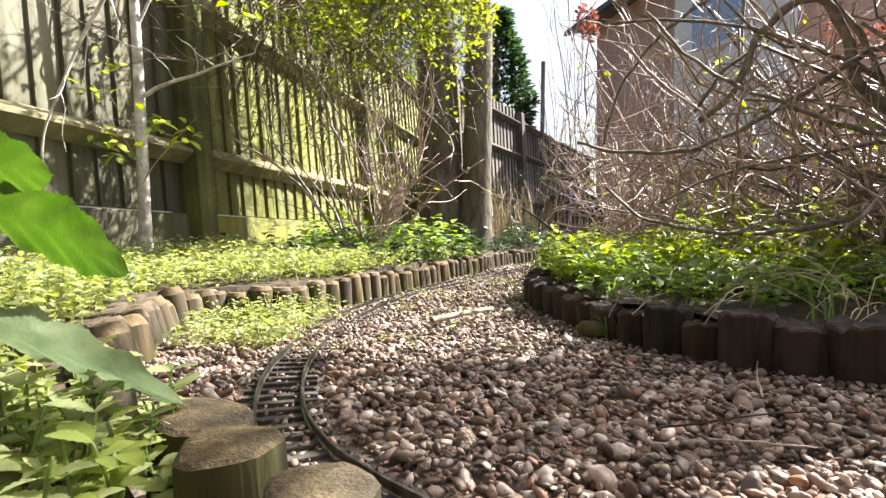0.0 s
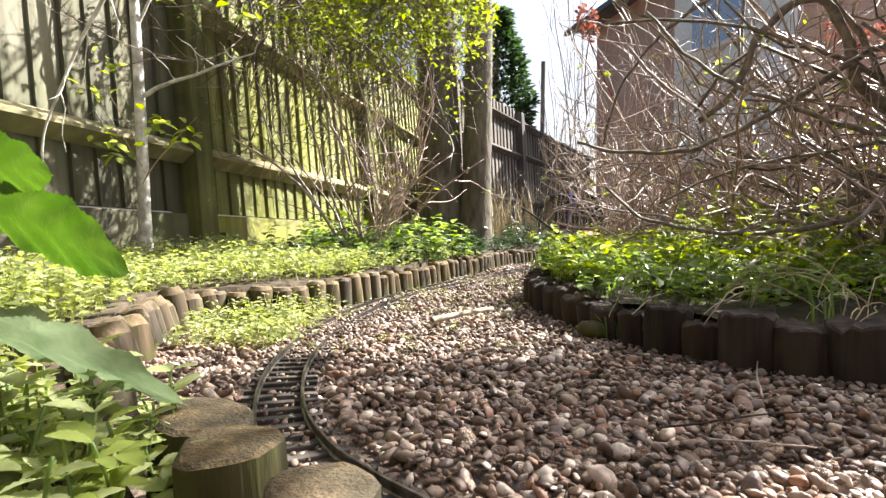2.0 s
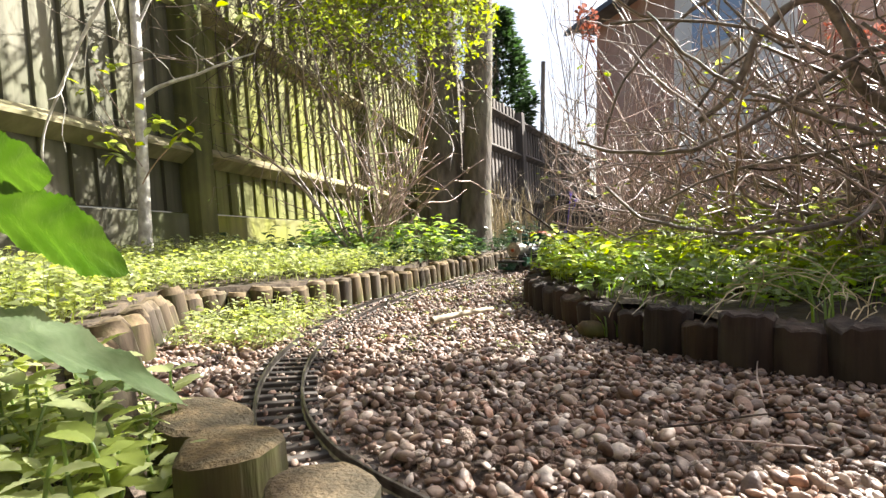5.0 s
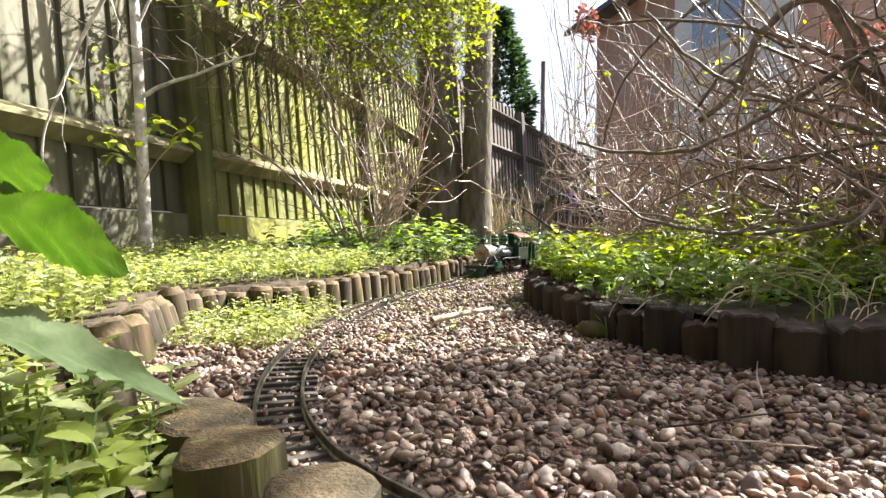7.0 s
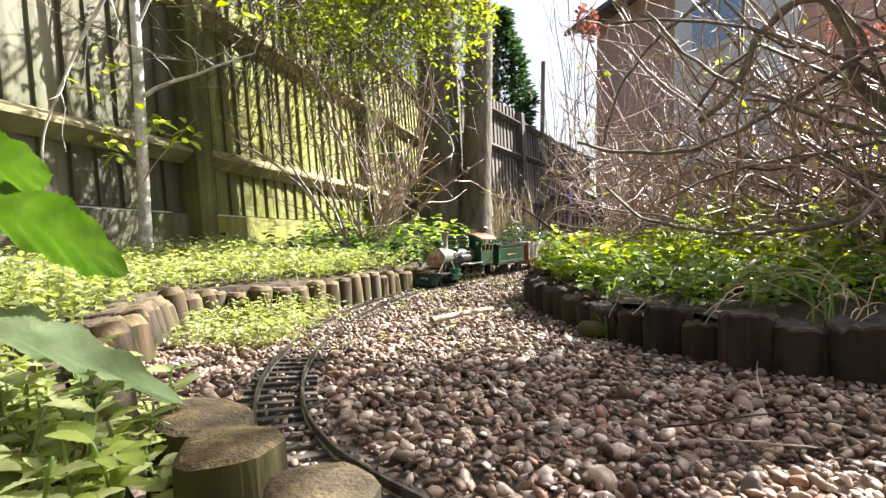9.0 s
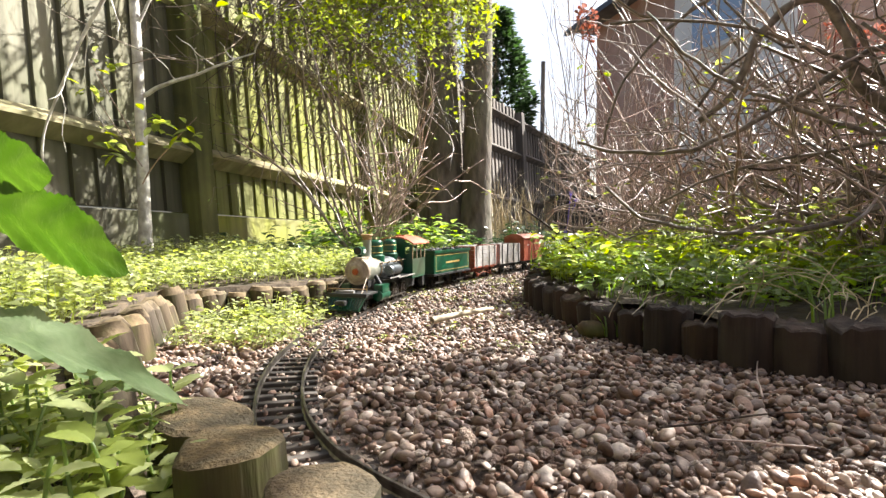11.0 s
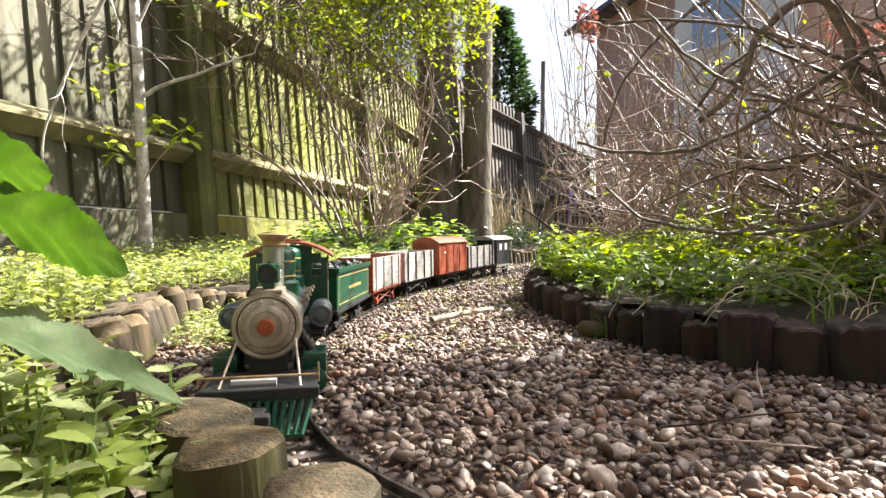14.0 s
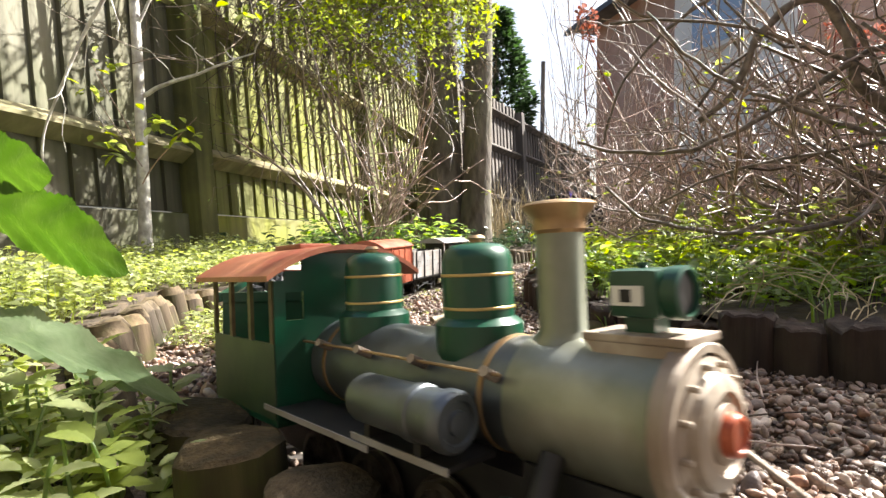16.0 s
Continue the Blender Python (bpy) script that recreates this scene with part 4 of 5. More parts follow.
def van():
    w = empty("covered_van", "red-brown covered goods van with double doors and arched roof", "model wagon", "train")
    L, W = 0.095, 0.042
    part("body", box(bmesh.new(), -L, L, -W, W, 0.038, 0.128, 0.0015), M["red_paint"], w)
    for sgn in (-1, 1):
        y0, y1 = (W, W + 0.002) if sgn > 0 else (-W - 0.002, -W)
        for x in (-0.0195, 0.0195):
            d = part("door", box(bmesh.new(), x - 0.0175, x + 0.0175, y0, y1, 0.041, 0.121, 0.0008), M["red_paint"], w)
            for z in (0.055, 0.103):
                part("hinge", box(bmesh.new(), x - 0.012, x + 0.012, y0 - 0.0008, y1 + 0.0008, z, z + 0.003), M["red_paint"], d)
        for x in (-0.092, -0.044, 0.044, 0.092):
            part("rib", box(bmesh.new(), x - 0.002, x + 0.002, y0, y1, 0.039, 0.127), M["red_paint"], w)
        part("label_bar", box(bmesh.new(), 0.047, 0.062, y0 + 0.001, y1 - 0.001, 0.098, 0.103), M["white"], w, "small white illegible label")
    part("roof", arched(-L - 0.004, L + 0.004, W + 0.004, 0.127, 0.016), M["roof_red"], w, "dull red-brown arched roof", True)
    underframe(w, L, M["dark_paint"], (-0.055, 0.055))
    return w


def arched(x0, x1, w, z, h):
    bm = bmesh.new()
    n = 12
    up = [[bm.verts.new((x, (i / n * 2 - 1) * w, z + 0.002 + h * (1 - (i / n * 2 - 1) ** 2))) for x in (x0, x1)] for i in range(n + 1)]
    lo = [[bm.verts.new((x, (i / n * 2 - 1) * w, z)) for x in (x0, x1)] for i in range(n + 1)]
    for i in range(n):
        bm.faces.new((up[i][0], up[i][1], up[i + 1][1], up[i + 1][0])), bm.faces.new((lo[i][0], lo[i + 1][0], lo[i + 1][1], lo[i][1]))
        for j in (0, 1):
            bm.faces.new((up[i][j], up[i + 1][j], lo[i + 1][j], lo[i][j]))
    for i in (0, n):
        bm.faces.new((up[i][0], up[i][1], lo[i][1], lo[i][0]))
    return bm


def brake_van():
    w = empty("brake_van", "dark grey brake van with open verandah and step boards", "model wagon", "train")
    L, W = 0.085, 0.04
    part("floor", box(bmesh.new(), -L, L, -W, W, 0.038, 0.043), M["dark_paint"], w)
    part("cabin", box(bmesh.new(), -0.055, 0.055, -W, W, 0.043, 0.126, 0.0012), M["dark_paint"], w, "dark grey cabin")
    for sgn in (-1, 1):
        y0, y1 = (W, W + 0.0015) if sgn > 0 else (-W - 0.0015, -W)
        for x in (-0.024, 0.024):
            part("window", box(bmesh.new(), x - 0.009, x + 0.009, y0, y1, 0.09, 0.112), M["white"], w, "pale window frame")
        part("step_board", box(box(bmesh.new(), -0.08, 0.08, y0 + sgn * 0.004, y1 + sgn * 0.006, 0.0215, 0.0235), -0.06, 0.06, y0 - 0.001, y1 + 0.001, 0.03, 0.0375), M["grey_paint"], w, "pale step board")
        for x in (-0.083, 0.083):
            part("verandah_post", box(bmesh.new(), x - 0.002, x + 0.002, min(sgn * 0.036, sgn * 0.04), max(sgn * 0.036, sgn * 0.04), 0.043, 0.1265), M["grey_paint"], w)
    for e in (-1, 1):
        part("verandah_end", box(bmesh.new(), min(e * 0.081, e * 0.085), max(e * 0.081, e * 0.085), -0.036, 0.036, 0.043, 0.078), M["grey_paint"], w)
        part("end_window", box(bmesh.new(), min(e * 0.055, e * 0.0562), max(e * 0.055, e * 0.0562), -0.008, 0.008, 0.085, 0.112), M["white"], w)
    part("roof", arched(-L - 0.006, L + 0.006, W + 0.004, 0.1265, 0.013), M["grey_paint"], w, "grey arched roof", True)
    underframe(w, L, M["dark_paint"], (-0.052, 0.052))
    return w


loco, drivers, rods = locomotive()
TRAIN = [(loco, 0.0, 0.11), (tender(), -0.345, 0.14),
         (open_wagon("open plank wagon with pale sides and red-brown ends", M["grey_paint"], M["red_paint"], M["red_paint"]), -0.605, 0.104),
         (open_wagon("grey open plank wagon on black underframe", M["grey_paint"], M["grey_paint"], M["dark_paint"]), -0.825, 0.104),
         (van(), -1.045, 0.11),
         (open_wagon("small grey open wagon with iron straps", M["grey_paint"], M["dark_paint"], M["dark_paint"]), -1.255, 0.104),
         (brake_van(), -1.45, 0.104)]
# seconds, and how far along the track the locomotive stands
DISTANCE = [(0, 4.05), (6.3, 4.94), (7.5, 5.11), (8.5, 5.28), (9.2, 5.42), (11.5, 5.99), (12.5, 6.255), (13.5, 6.475), (14.5, 6.637), (15.0, 6.727), (15.5, 6.824), (16.0, 6.932)]


def stand(s, base):
    a, b = on_track(s + base / 2), on_track(s - base / 2)
    d = a - b
    return Matrix.Translation((a + b) / 2) @ Euler((0, -math.atan2(d.z, math.hypot(d.x, d.y)), math.atan2(d.y, d.x))).to_matrix().to_4x4()


def gone(t):
    """A smooth run through the stages of DISTANCE."""
    ts, ss = zip(*DISTANCE)
    slope = [(ss[min(i + 1, len(ss) - 1)] - ss[max(i - 1, 0)]) / (ts[min(i + 1, len(ts) - 1)] - ts[max(i - 1, 0)]) for i in range(len(ts))]
    i = min(max(sum(t >= a for a in ts) - 1, 0), len(ts) - 2)
    h = ts[i + 1] - ts[i]
    k = (t - ts[i]) / h
    return (2 * k ** 3 - 3 * k * k + 1) * ss[i] + (k ** 3 - 2 * k * k + k) * h * slope[i] + (3 * k * k - 2 * k ** 3) * ss[i + 1] + (k ** 3 - k * k) * h * slope[i + 1]


def motions():
    for veh, back, base in TRAIN:
        walk(veh, [(t / 5, stand(gone(t / 5) + back, base)) for t in range(81)])
    r = 0.0205
    for ob in drivers:
        x, y, z = ob.location
        walk(ob, [(t / 15, Matrix.Translation((x, y, z)) @ Matrix.Rotation(gone(t / 15) / r, 4, "Y")) for t in range(241)])
    for ob, sgn in rods:
        walk(ob, [(t / 15, pose(0.009 * math.sin(gone(t / 15) / r), sgn * 0.0275, r + 0.009 * math.cos(gone(t / 15) / r))) for t in range(241)])


# ---- garden plants ----
def tree(name, label, base, top, r0, r1, limbs, material, leaves=None):
    t = empty(name, label, "tree", m=Matrix.Translation(base))
    s = Soup()
    n = 18
    k = np.linspace(0, 1, n)
    pts = np.outer(k, np.array(top) - np.array(base)) + np.column_stack([0.02 * np.sin(k * 5 + base[0]), 0.02 * np.cos(k * 4), 0 * k]) * r0 * 8
    rad = r0 + (r1 - r0) * k + r0 * 0.5 * np.exp(-k * 18)
    s.tube(pts, rad, 14)
    part("trunk", s.mesh("trunk", material, True), None, t)
    for start, heading, length, r in limbs:
        s = Soup()
        p = pts[int(start * (n - 1))]
        w = wander(p, heading, length, 12, 0.3)
        s.tube(w, np.linspace(r, r * 0.25, 13), 7)
        for i in range(4, 13, 2):
            w2 = wander(w[i], (U(-1, 1), U(-1, 1), U(-0.2, 1)), length * 0.35, 6, 0.5)
            s.tube(w2, np.linspace(r * 0.35, r * 0.1, 7), 4)
        part("limb", s.mesh("limb", material, True), None, t)
    return t


tree("tree", "stout grey-brown tree trunk beside the fence", (-0.012, 2.85, 0.05), (-0.1, 2.95, 2.6), 0.122, 0.1, [(0.65, (0.3, -0.6, 0.6), 0.9, 0.03)], M["bark"])
tree("tree", "smooth grey tree trunk with a sunlit edge", (0.16, 2.8, 0.05), (0.2, 2.85, 2.6), 0.075, 0.066, [(0.7, (0.2, 0.5, 0.8), 0.8, 0.025)], M["bark"])
tree("sapling", "slender pale-barked sapling in front of the fence", (-0.965, 1.75, 0.04), (-1.01, 1.75, 1.25), 0.02, 0.013,
     [(0.5, (0.75, 0.0, 0.45), 0.4, 0.008), (0.74, (-0.35, 0, 0.9), 0.4, 0.006), (0.7, (0.3, 0, 0.9), 0.4, 0.006), (0.3, (-0.7, -0.1, 0.5), 0.3, 0.004)], M["pale_bark"])


drooping = empty("branch", "thin pale branch drooping in front of the fence", "branch", m=Matrix.Translation((-0.83, 1.42, 0.9)))
w, _ = smooth_line([(0.0, 0.0, 0.0), (-0.045, -0.02, -0.123), (-0.104, -0.02, -0.226), (-0.163, -0.02, -0.36), (-0.215, -0.01, -0.477), (-0.222, 0.0, -0.6)], 0.02)
s = Soup()
s.tube(w, np.linspace(0.006, 0.0022, len(w)), 6)
for k in (6, 11, 16, 20):
    s.tube(wander(w[k], (U(-0.2, 0.8), U(-0.3, 0.2), -0.6), 0.16, 7, 0.4), np.linspace(0.0022, 0.001, 8), 4)
part("stem", s.mesh("stem", M["pale_bark"], True), None, drooping)


def leaf_sprays(s, centre, spread, count, size, droop=0.25):
    for _ in range(count):
        at = np.array(centre) + np.array([R.gauss(0, spread[0]), R.gauss(0, spread[1]), R.gauss(0, spread[2])])
        a = U(0, 6.283)
        s.leaf(at, (math.cos(a), math.sin(a), U(-0.7, 0.5)), (U(-0.5, 0.5), U(-0.5, 0.5), 1), size * U(0.6, 1.25), size * U(0.4, 0.7), 0.2, droop)


def shrub(name, label, bases, heading, count, length, r, material, bend=0.5, pull=(0, 0, 0), twigs=3, category="shrub", spread=0.35, leaf=None, side=0.0):
    right = bases[0][0] > 0.2

    def within(w):
        """Cuts a stem where it would reach over the path, or into view (side)."""
        for i, p in enumerate(w):
            x, y, z = p + o
            if z < 0.03 or (x < 0.1 + 0.12 * y + 0.05 * z if right else x > 0.1 * y or x < -1.49 + 0.262 * y - 0.09 * z) or y < (0.95 if right else 0.85) or (side and (x < side * y and z < 0.2 + 0.46 * y or y > 1.42)):
                return w[:i]
        return w

    sh = empty(name, label, category, m=Matrix.Translation(bases[0]))
    o = np.array(bases[0])
    fine, lv = Soup(), Soup()
    for i in range(count):
        b = np.array(bases[i % len(bases)]) + np.array([R.gauss(0, 0.04), R.gauss(0, 0.04), 0])
        h = np.array(heading) + np.array([R.gauss(0, spread), R.gauss(0, spread), R.gauss(0, spread * 0.7)])
        ln = length * U(0.55, 1.2)
        w = within(wander(b - o, h, ln, 14, bend, pull))
        r0 = r * U(0.5, 1.3)
        if len(w) < 6:
            continue
        if i < 40:
            s = Soup()
            s.tube(w, np.linspace(r0, r0 * 0.35, len(w)), 6)
            part("stem", s.mesh("stem", material, True), None, sh)
        else:
            fine.tube(w, np.linspace(r0, r0 * 0.35, len(w)), 5)
        for _ in range(twigs):
            k = R.randrange(3, len(w) - 1)
            w2 = wander(w[k], w[k + 1] - w[k] + np.array([R.gauss(0, 0.05), R.gauss(0, 0.05), R.gauss(0.01, 0.05)]) * 1.2, ln * U(0.2, 0.5), 8, bend)
            w2 = within(w2)
            if len(w2) < 3:
                continue
            fine.tube(w2, np.linspace(r0 * 0.45, r0 * 0.15, len(w2)), 4)
            if leaf:
                for q in w2[3::2]:
                    if R.random() < leaf[1]:
                        leaf_sprays(lv, q, (0.008, 0.008, 0.008), 3, leaf[2])
    if fine.n:
        tagged(part("brushwood", fine.mesh("brushwood", material, True), None, sh), "fine tangled twigs", kind="stuff")
    if lv.n:
        tagged(part("foliage", lv.mesh("foliage", leaf[0]), None, sh), "small young leaves", kind="stuff")
    return sh


# bare tangled shrubs over the right-hand bed
shrub("bare_shrub", "tangled bare brown shrub over the log edging", [(1.5, 1.35, 0.05), (1.25, 1.6, 0.05), (1.7, 1.6, 0.05), (1.1, 1.35, 0.05)], (-0.6, -0.1, 0.75), 100, 1.25, 0.0055, M["twig"], 0.9, (-0.2, 0, -0.6), 4, leaf=(M["leaf_yellow"], 0.07, 0.02))
shrub("bare_shrub", "leafless arching shrub with reddish stems", [(0.95, 1.9, 0.06), (1.15, 2.1, 0.06), (0.85, 2.15, 0.06), (1.4, 2.0, 0.06)], (-0.05, -0.1, 1.0), 115, 1.15, 0.0042, M["twig"], 0.7, (-0.1, 0, -0.25), 4, leaf=(M["leaf_yellow"], 0.05, 0.02))
shrub("bare_shrub", "dense leafless shrub with thick crooked stems", [(1.75, 1.3, 0.05), (1.6, 1.15, 0.05), (1.95, 1.5, 0.05), (1.5, 1.4, 0.05)], (-0.55, -0.05, 0.95), 48, 1.5, 0.0125, M["twig_dark"], 1.0, (-0.35, -0.1, -0.4), 3, leaf=(M["leaf_yellow"], 0.04, 0.025))
shrub("bare_shrub", "fine upright leafless twigs beside the path", [(0.68, 2.2, 0.07), (0.8, 2.4, 0.07), (0.72, 2.0, 0.07)], (0.04, -0.05, 1.0), 50, 0.85, 0.0028, M["twig"], 0.4, (0, 0, -0.15), 3, spread=0.17)
# Invented shrub kept outside the view; its leaves dapple the gravel with shade.
shrub("shade_shrub", "unseen green-leaved twiggy shrub added to shade the gravel", [(1.4, 1.18, 0.05), (1.55, 1.2, 0.05), (1.5, 1.28, 0.05), (1.7, 1.2, 0.05), (1.38, 1.24, 0.05)], (-0.15, 0.0, 1.0), 290, 1.75, 0.005, M["twig"], 0.5, (-0.2, -0.02, -0.1), 6, spread=0.2, leaf=(M["leaf"], 0.42, 0.042), side=0.84)
shrub("bare_shrub", "tall thin leafless twigs against the sky", [(0.66, 3.1, 0.07), (0.78, 3.2, 0.07), (0.72, 3.0, 0.07)], (0.0, 0.0, 1.0), 20, 1.6, 0.003, M["twig_dark"], 0.3, (0, 0, -0.05), 2, spread=0.1)
old_shrub = empty("bare_shrub", "old shrub with thick looping brown limbs", "shrub", m=Matrix.Translation((1.15, 1.25, 0.04)))
for ctrl, r0, r1 in (
        (((1.15, 1.25, 0.04), (1.05, 1.22, 0.32), (0.99, 1.2, 0.44), (0.917, 1.2, 0.5), (0.892, 1.2, 0.6), (0.84, 1.2, 0.682), (0.765, 1.2, 0.67), (0.69, 1.21, 0.575), (0.664, 1.23, 0.486), (0.6, 1.27, 0.43)), 0.016, 0.007),
        (((1.2, 1.27, 0.04), (1.15, 1.22, 0.5), (0.99, 1.2, 0.58), (0.778, 1.18, 0.467), (0.576, 1.17, 0.36), (0.42, 1.2, 0.345), (0.285, 1.22, 0.375)), 0.011, 0.0035),
        (((1.12, 1.22, 0.04), (1.0, 1.15, 0.26), (0.85, 1.1, 0.2), (0.65, 1.1, 0.165), (0.45, 1.15, 0.19), (0.36, 1.2, 0.27)), 0.009, 0.003),
        (((1.18, 1.3, 0.04), (1.1, 1.35, 0.55), (0.95, 1.4, 0.8), (0.7, 1.4, 0.78), (0.5, 1.45, 0.6), (0.44, 1.5, 0.4)), 0.01, 0.0035),
        (((1.2, 1.2, 0.04), (1.08, 1.1, 0.4), (0.9, 1.08, 0.36), (0.72, 1.1, 0.42), (0.55, 1.15, 0.52), (0.45, 1.2, 0.66)), 0.009, 0.003)):
    w, _ = smooth_line([(x - 1.15, y - 1.25, z - 0.04) for x, y, z in ctrl], 0.02)
    w = w + np.array([[0.008 * noise.noise((i * 0.35, r0 * 900, j)) for j in range(3)] for i in range(len(w))])
    s = Soup()
    s.tube(w, np.linspace(r0, r1, len(w)) * (1 + 0.12 * np.sin(np.arange(len(w)) * 1.7)), 9)
    part("limb", s.mesh("limb", M["twig_dark"], True), None, old_shrub)
# twiggy shrub, hanging stems and overhead boughs in front of the fence
shrub("bushy_shrub", "many-stemmed shrub with thin pale stems beside the edging", [(-0.27, 2.0, 0.06)], (0, 0, 1.0), 26, 0.8, 0.0055, M["twig"], 0.5, (0, 0, -0.2), 5, spread=0.3, leaf=(M["leaf_yellow"], 0.08, 0.022))
shrub("climbing_shrub", "tangled twiggy climber hanging over the fence", [(-0.78, 2.35, 1.3), (-0.7, 2.45, 1.35), (-0.55, 2.55, 1.35), (-0.4, 2.6, 1.35), (-0.27, 2.65, 1.4), (-0.15, 2.65, 1.4)], (0.06, -0.05, -0.8), 190, 1.05, 0.0036, M["twig_dark"], 0.8, (0.0, 0, -0.6), 5, spread=0.42, leaf=(M["leaf"], 0.12, 0.016))
shrub("overhanging_shrub", "overhanging branches with young yellow-green leaves", [(-0.5, 2.1, 1.12), (-0.3, 2.0, 1.12), (-0.12, 2.05, 1.15), (0.03, 2.1, 1.15)], (0.15, -0.1, -0.3), 120, 0.42, 0.0028, M["twig_dark"], 0.6, (0, 0, -0.2), 6, spread=0.45, leaf=(M["leaf_yellow"], 0.8, 0.024))
shrub("climbing_shrub", "leafy dark twigs along the fence top", [(-0.85, 2.3, 1.35), (-0.7, 2.6, 1.45), (-0.55, 3.0, 1.5), (-0.4, 3.3, 1.5)], (0.2, -0.3, -0.3), 90, 0.75, 0.0034, M["twig_dark"], 0.8, (0, 0, -0.3), 6, spread=0.5, leaf=(M["leaf_yellow"], 0.12, 0.022))
# Boughs above the view, added to throw broken shade on the left fence.
shrub("overhanging_shrub", "unseen leafy boughs added to dapple the fence and sapling", [(-0.45, 2.15, 1.45), (-0.2, 2.25, 1.6), (0.0, 2.35, 1.75), (-0.35, 1.9, 1.5)], (-0.05, -0.05, 0.25), 16, 0.75, 0.006, M["twig_dark"], 0.7, (0, 0, 0), 5, spread=0.8, leaf=(M["leaf_yellow"], 0.35, 0.034))
spray = empty("leafy_twig", "sprays of young yellow-green leaves on the sapling", "twig", m=Matrix.Translation((-0.84, 1.5, 0.46)))
s = Soup()
for c in ((-0.13, 0, 0.1), (-0.1, 0, -0.02), (-0.06, 0, -0.06), (0.07, 0, 0.0), (0.11, 0, -0.02), (0.04, 0, 0.02), (-0.09, 0, 0.17), (0.3, 0, 0.33), (0.1, 0, 0.42)):
    leaf_sprays(s, c, (0.02, 0.02, 0.022), 9, 0.04)
part("foliage", s.mesh("foliage", M["leaf_yellow"]), None, spray)
s = Soup()
for a, b in (((-0.02, 0.04, -0.1), (-0.13, 0, 0.12)), ((-0.02, 0.04, -0.15), (0.12, 0, 0.02)), ((-0.03, 0.04, -0.05), (-0.1, 0, 0.2))):
    s.tube(wander(a, np.array(b) - np.array(a), 0.25, 6, 0.2), np.linspace(0.002, 0.001, 7), 4)
part("stem", s.mesh("stem", M["twig"]), None, spray)


left_rim, _ = smooth_line(LEFT_EDGE, 0.02)


def off_rim(x, y):
    return np.min(np.hypot(left_rim[:, 0] - x, left_rim[:, 1] - y))


def herbs(name, label, poly, x0, x1, y0, y1, plants, height, size, material, per=10, keep=lambda x, y: True):
    s = Soup()
    made = 0
    low = name == "path_weeds"
    while made < plants:
        x, y = U(x0, x1), U(y0, y1)
        made += 1
        if not inside(poly, x, y) or not keep(x, y):
            continue
        h = height * U(0.4, 1.25) * (0.75 + 0.5 * noise.noise((x * 3, y * 3, 4)))
        z = (0 if low else bed_height(x, y)) + rise(y) - 0.01
        for i in range(per):
            k = U(0.25, 1)
            a = U(0, 6.283)
            at = (x + R.gauss(0, 0.012), y + R.gauss(0, 0.012), z + h * k)
            s.leaf(at, (math.cos(a), math.sin(a), U(-0.3, 0.7)), (U(-0.4, 0.4), U(-0.4, 0.4), 1), size * U(0.6, 1.3), size * U(0.4, 0.75), 0.25, 0.25)
        s.tube([(x, y, z), (x + R.gauss(0, 0.006), y + R.gauss(0, 0.006), z + h * 0.5), (x + R.gauss(0, 0.01), y, z + h * 0.95)], [0.0008, 0.0007, 0.0004], 3)
    return tagged(part(name, s.mesh(name, material), None), label, "weeds", kind="stuff")


herbs("weeds", "carpet of small pale green weeds behind the edging", left_poly, -1.7, 0.2, 0.5, 2.3, 7000, 0.085, 0.0155, M["leaf_pale"], 10, lambda x, y: x > -1.45 + 0.262 * y and off_rim(x, y) > 0.045)
herbs("weeds", "lush pale weeds in the near bed", left_poly, -0.75, -0.2, 0.3, 0.8, 900, 0.1, 0.014, M["leaf_pale"], 12, lambda x, y: off_rim(x, y) > 0.06)
herbs("path_weeds", "low weeds growing through the shingle beside the rails", path_poly, -0.46, -0.2, 0.66, 1.15, 330, 0.06, 0.012, M["leaf_pale"], 9, lambda x, y: abs(x + 0.2) > 0.03 and y > 0.76 and off_rim(x, y) > 0.03)
herbs("path_weeds", "sparse small weeds between the rails and stones", path_poly, -0.3, 0.25, 0.75, 1.9, 130, 0.022, 0.009, M["leaf_pale"], 5)
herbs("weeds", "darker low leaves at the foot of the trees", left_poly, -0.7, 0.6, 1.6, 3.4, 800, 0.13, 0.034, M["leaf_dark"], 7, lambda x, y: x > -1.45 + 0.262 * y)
herbs("weeds", "broad-leaved plants at the foot of the twiggy shrub", left_poly, -0.55, 0.12, 1.75, 2.5, 90, 0.21, 0.042, M["leaf"], 9)
herbs("weeds", "leafy green weeds behind the dark log edging", right_poly, 0.2, 1.7, 0.75, 2.3, 1500, 0.1, 0.022, M["leaf"], 8)
herbs("weeds", "young bright leaves under the shrubs", right_poly, 0.25, 1.3, 1.1, 2.2, 1500, 0.12, 0.028, M["leaf_yellow"], 7)

herbs("weeds", "tall backlit young leaves among the bare stems", right_poly, 0.45, 1.5, 1.0, 1.7, 200, 0.22, 0.036, M["leaf_yellow"], 6, lambda x, y: x > 0.42 * y)


def clump(name, label, poly, spots, blades, height, width, material, spread=0.03):
    s = Soup()
    for x, y, z in spots:
        for _ in range(blades):
            a, l = U(0, 6.283), U(0.1, 0.6)
            s.blade((x + R.gauss(0, spread), y + R.gauss(0, spread), z), (l * math.cos(a), l * math.sin(a), 0), height * U(0.5, 1.2), width * U(0.6, 1.2))
    return tagged(part(name, s.mesh(name, material), None), label, "grass", kind="stuff")


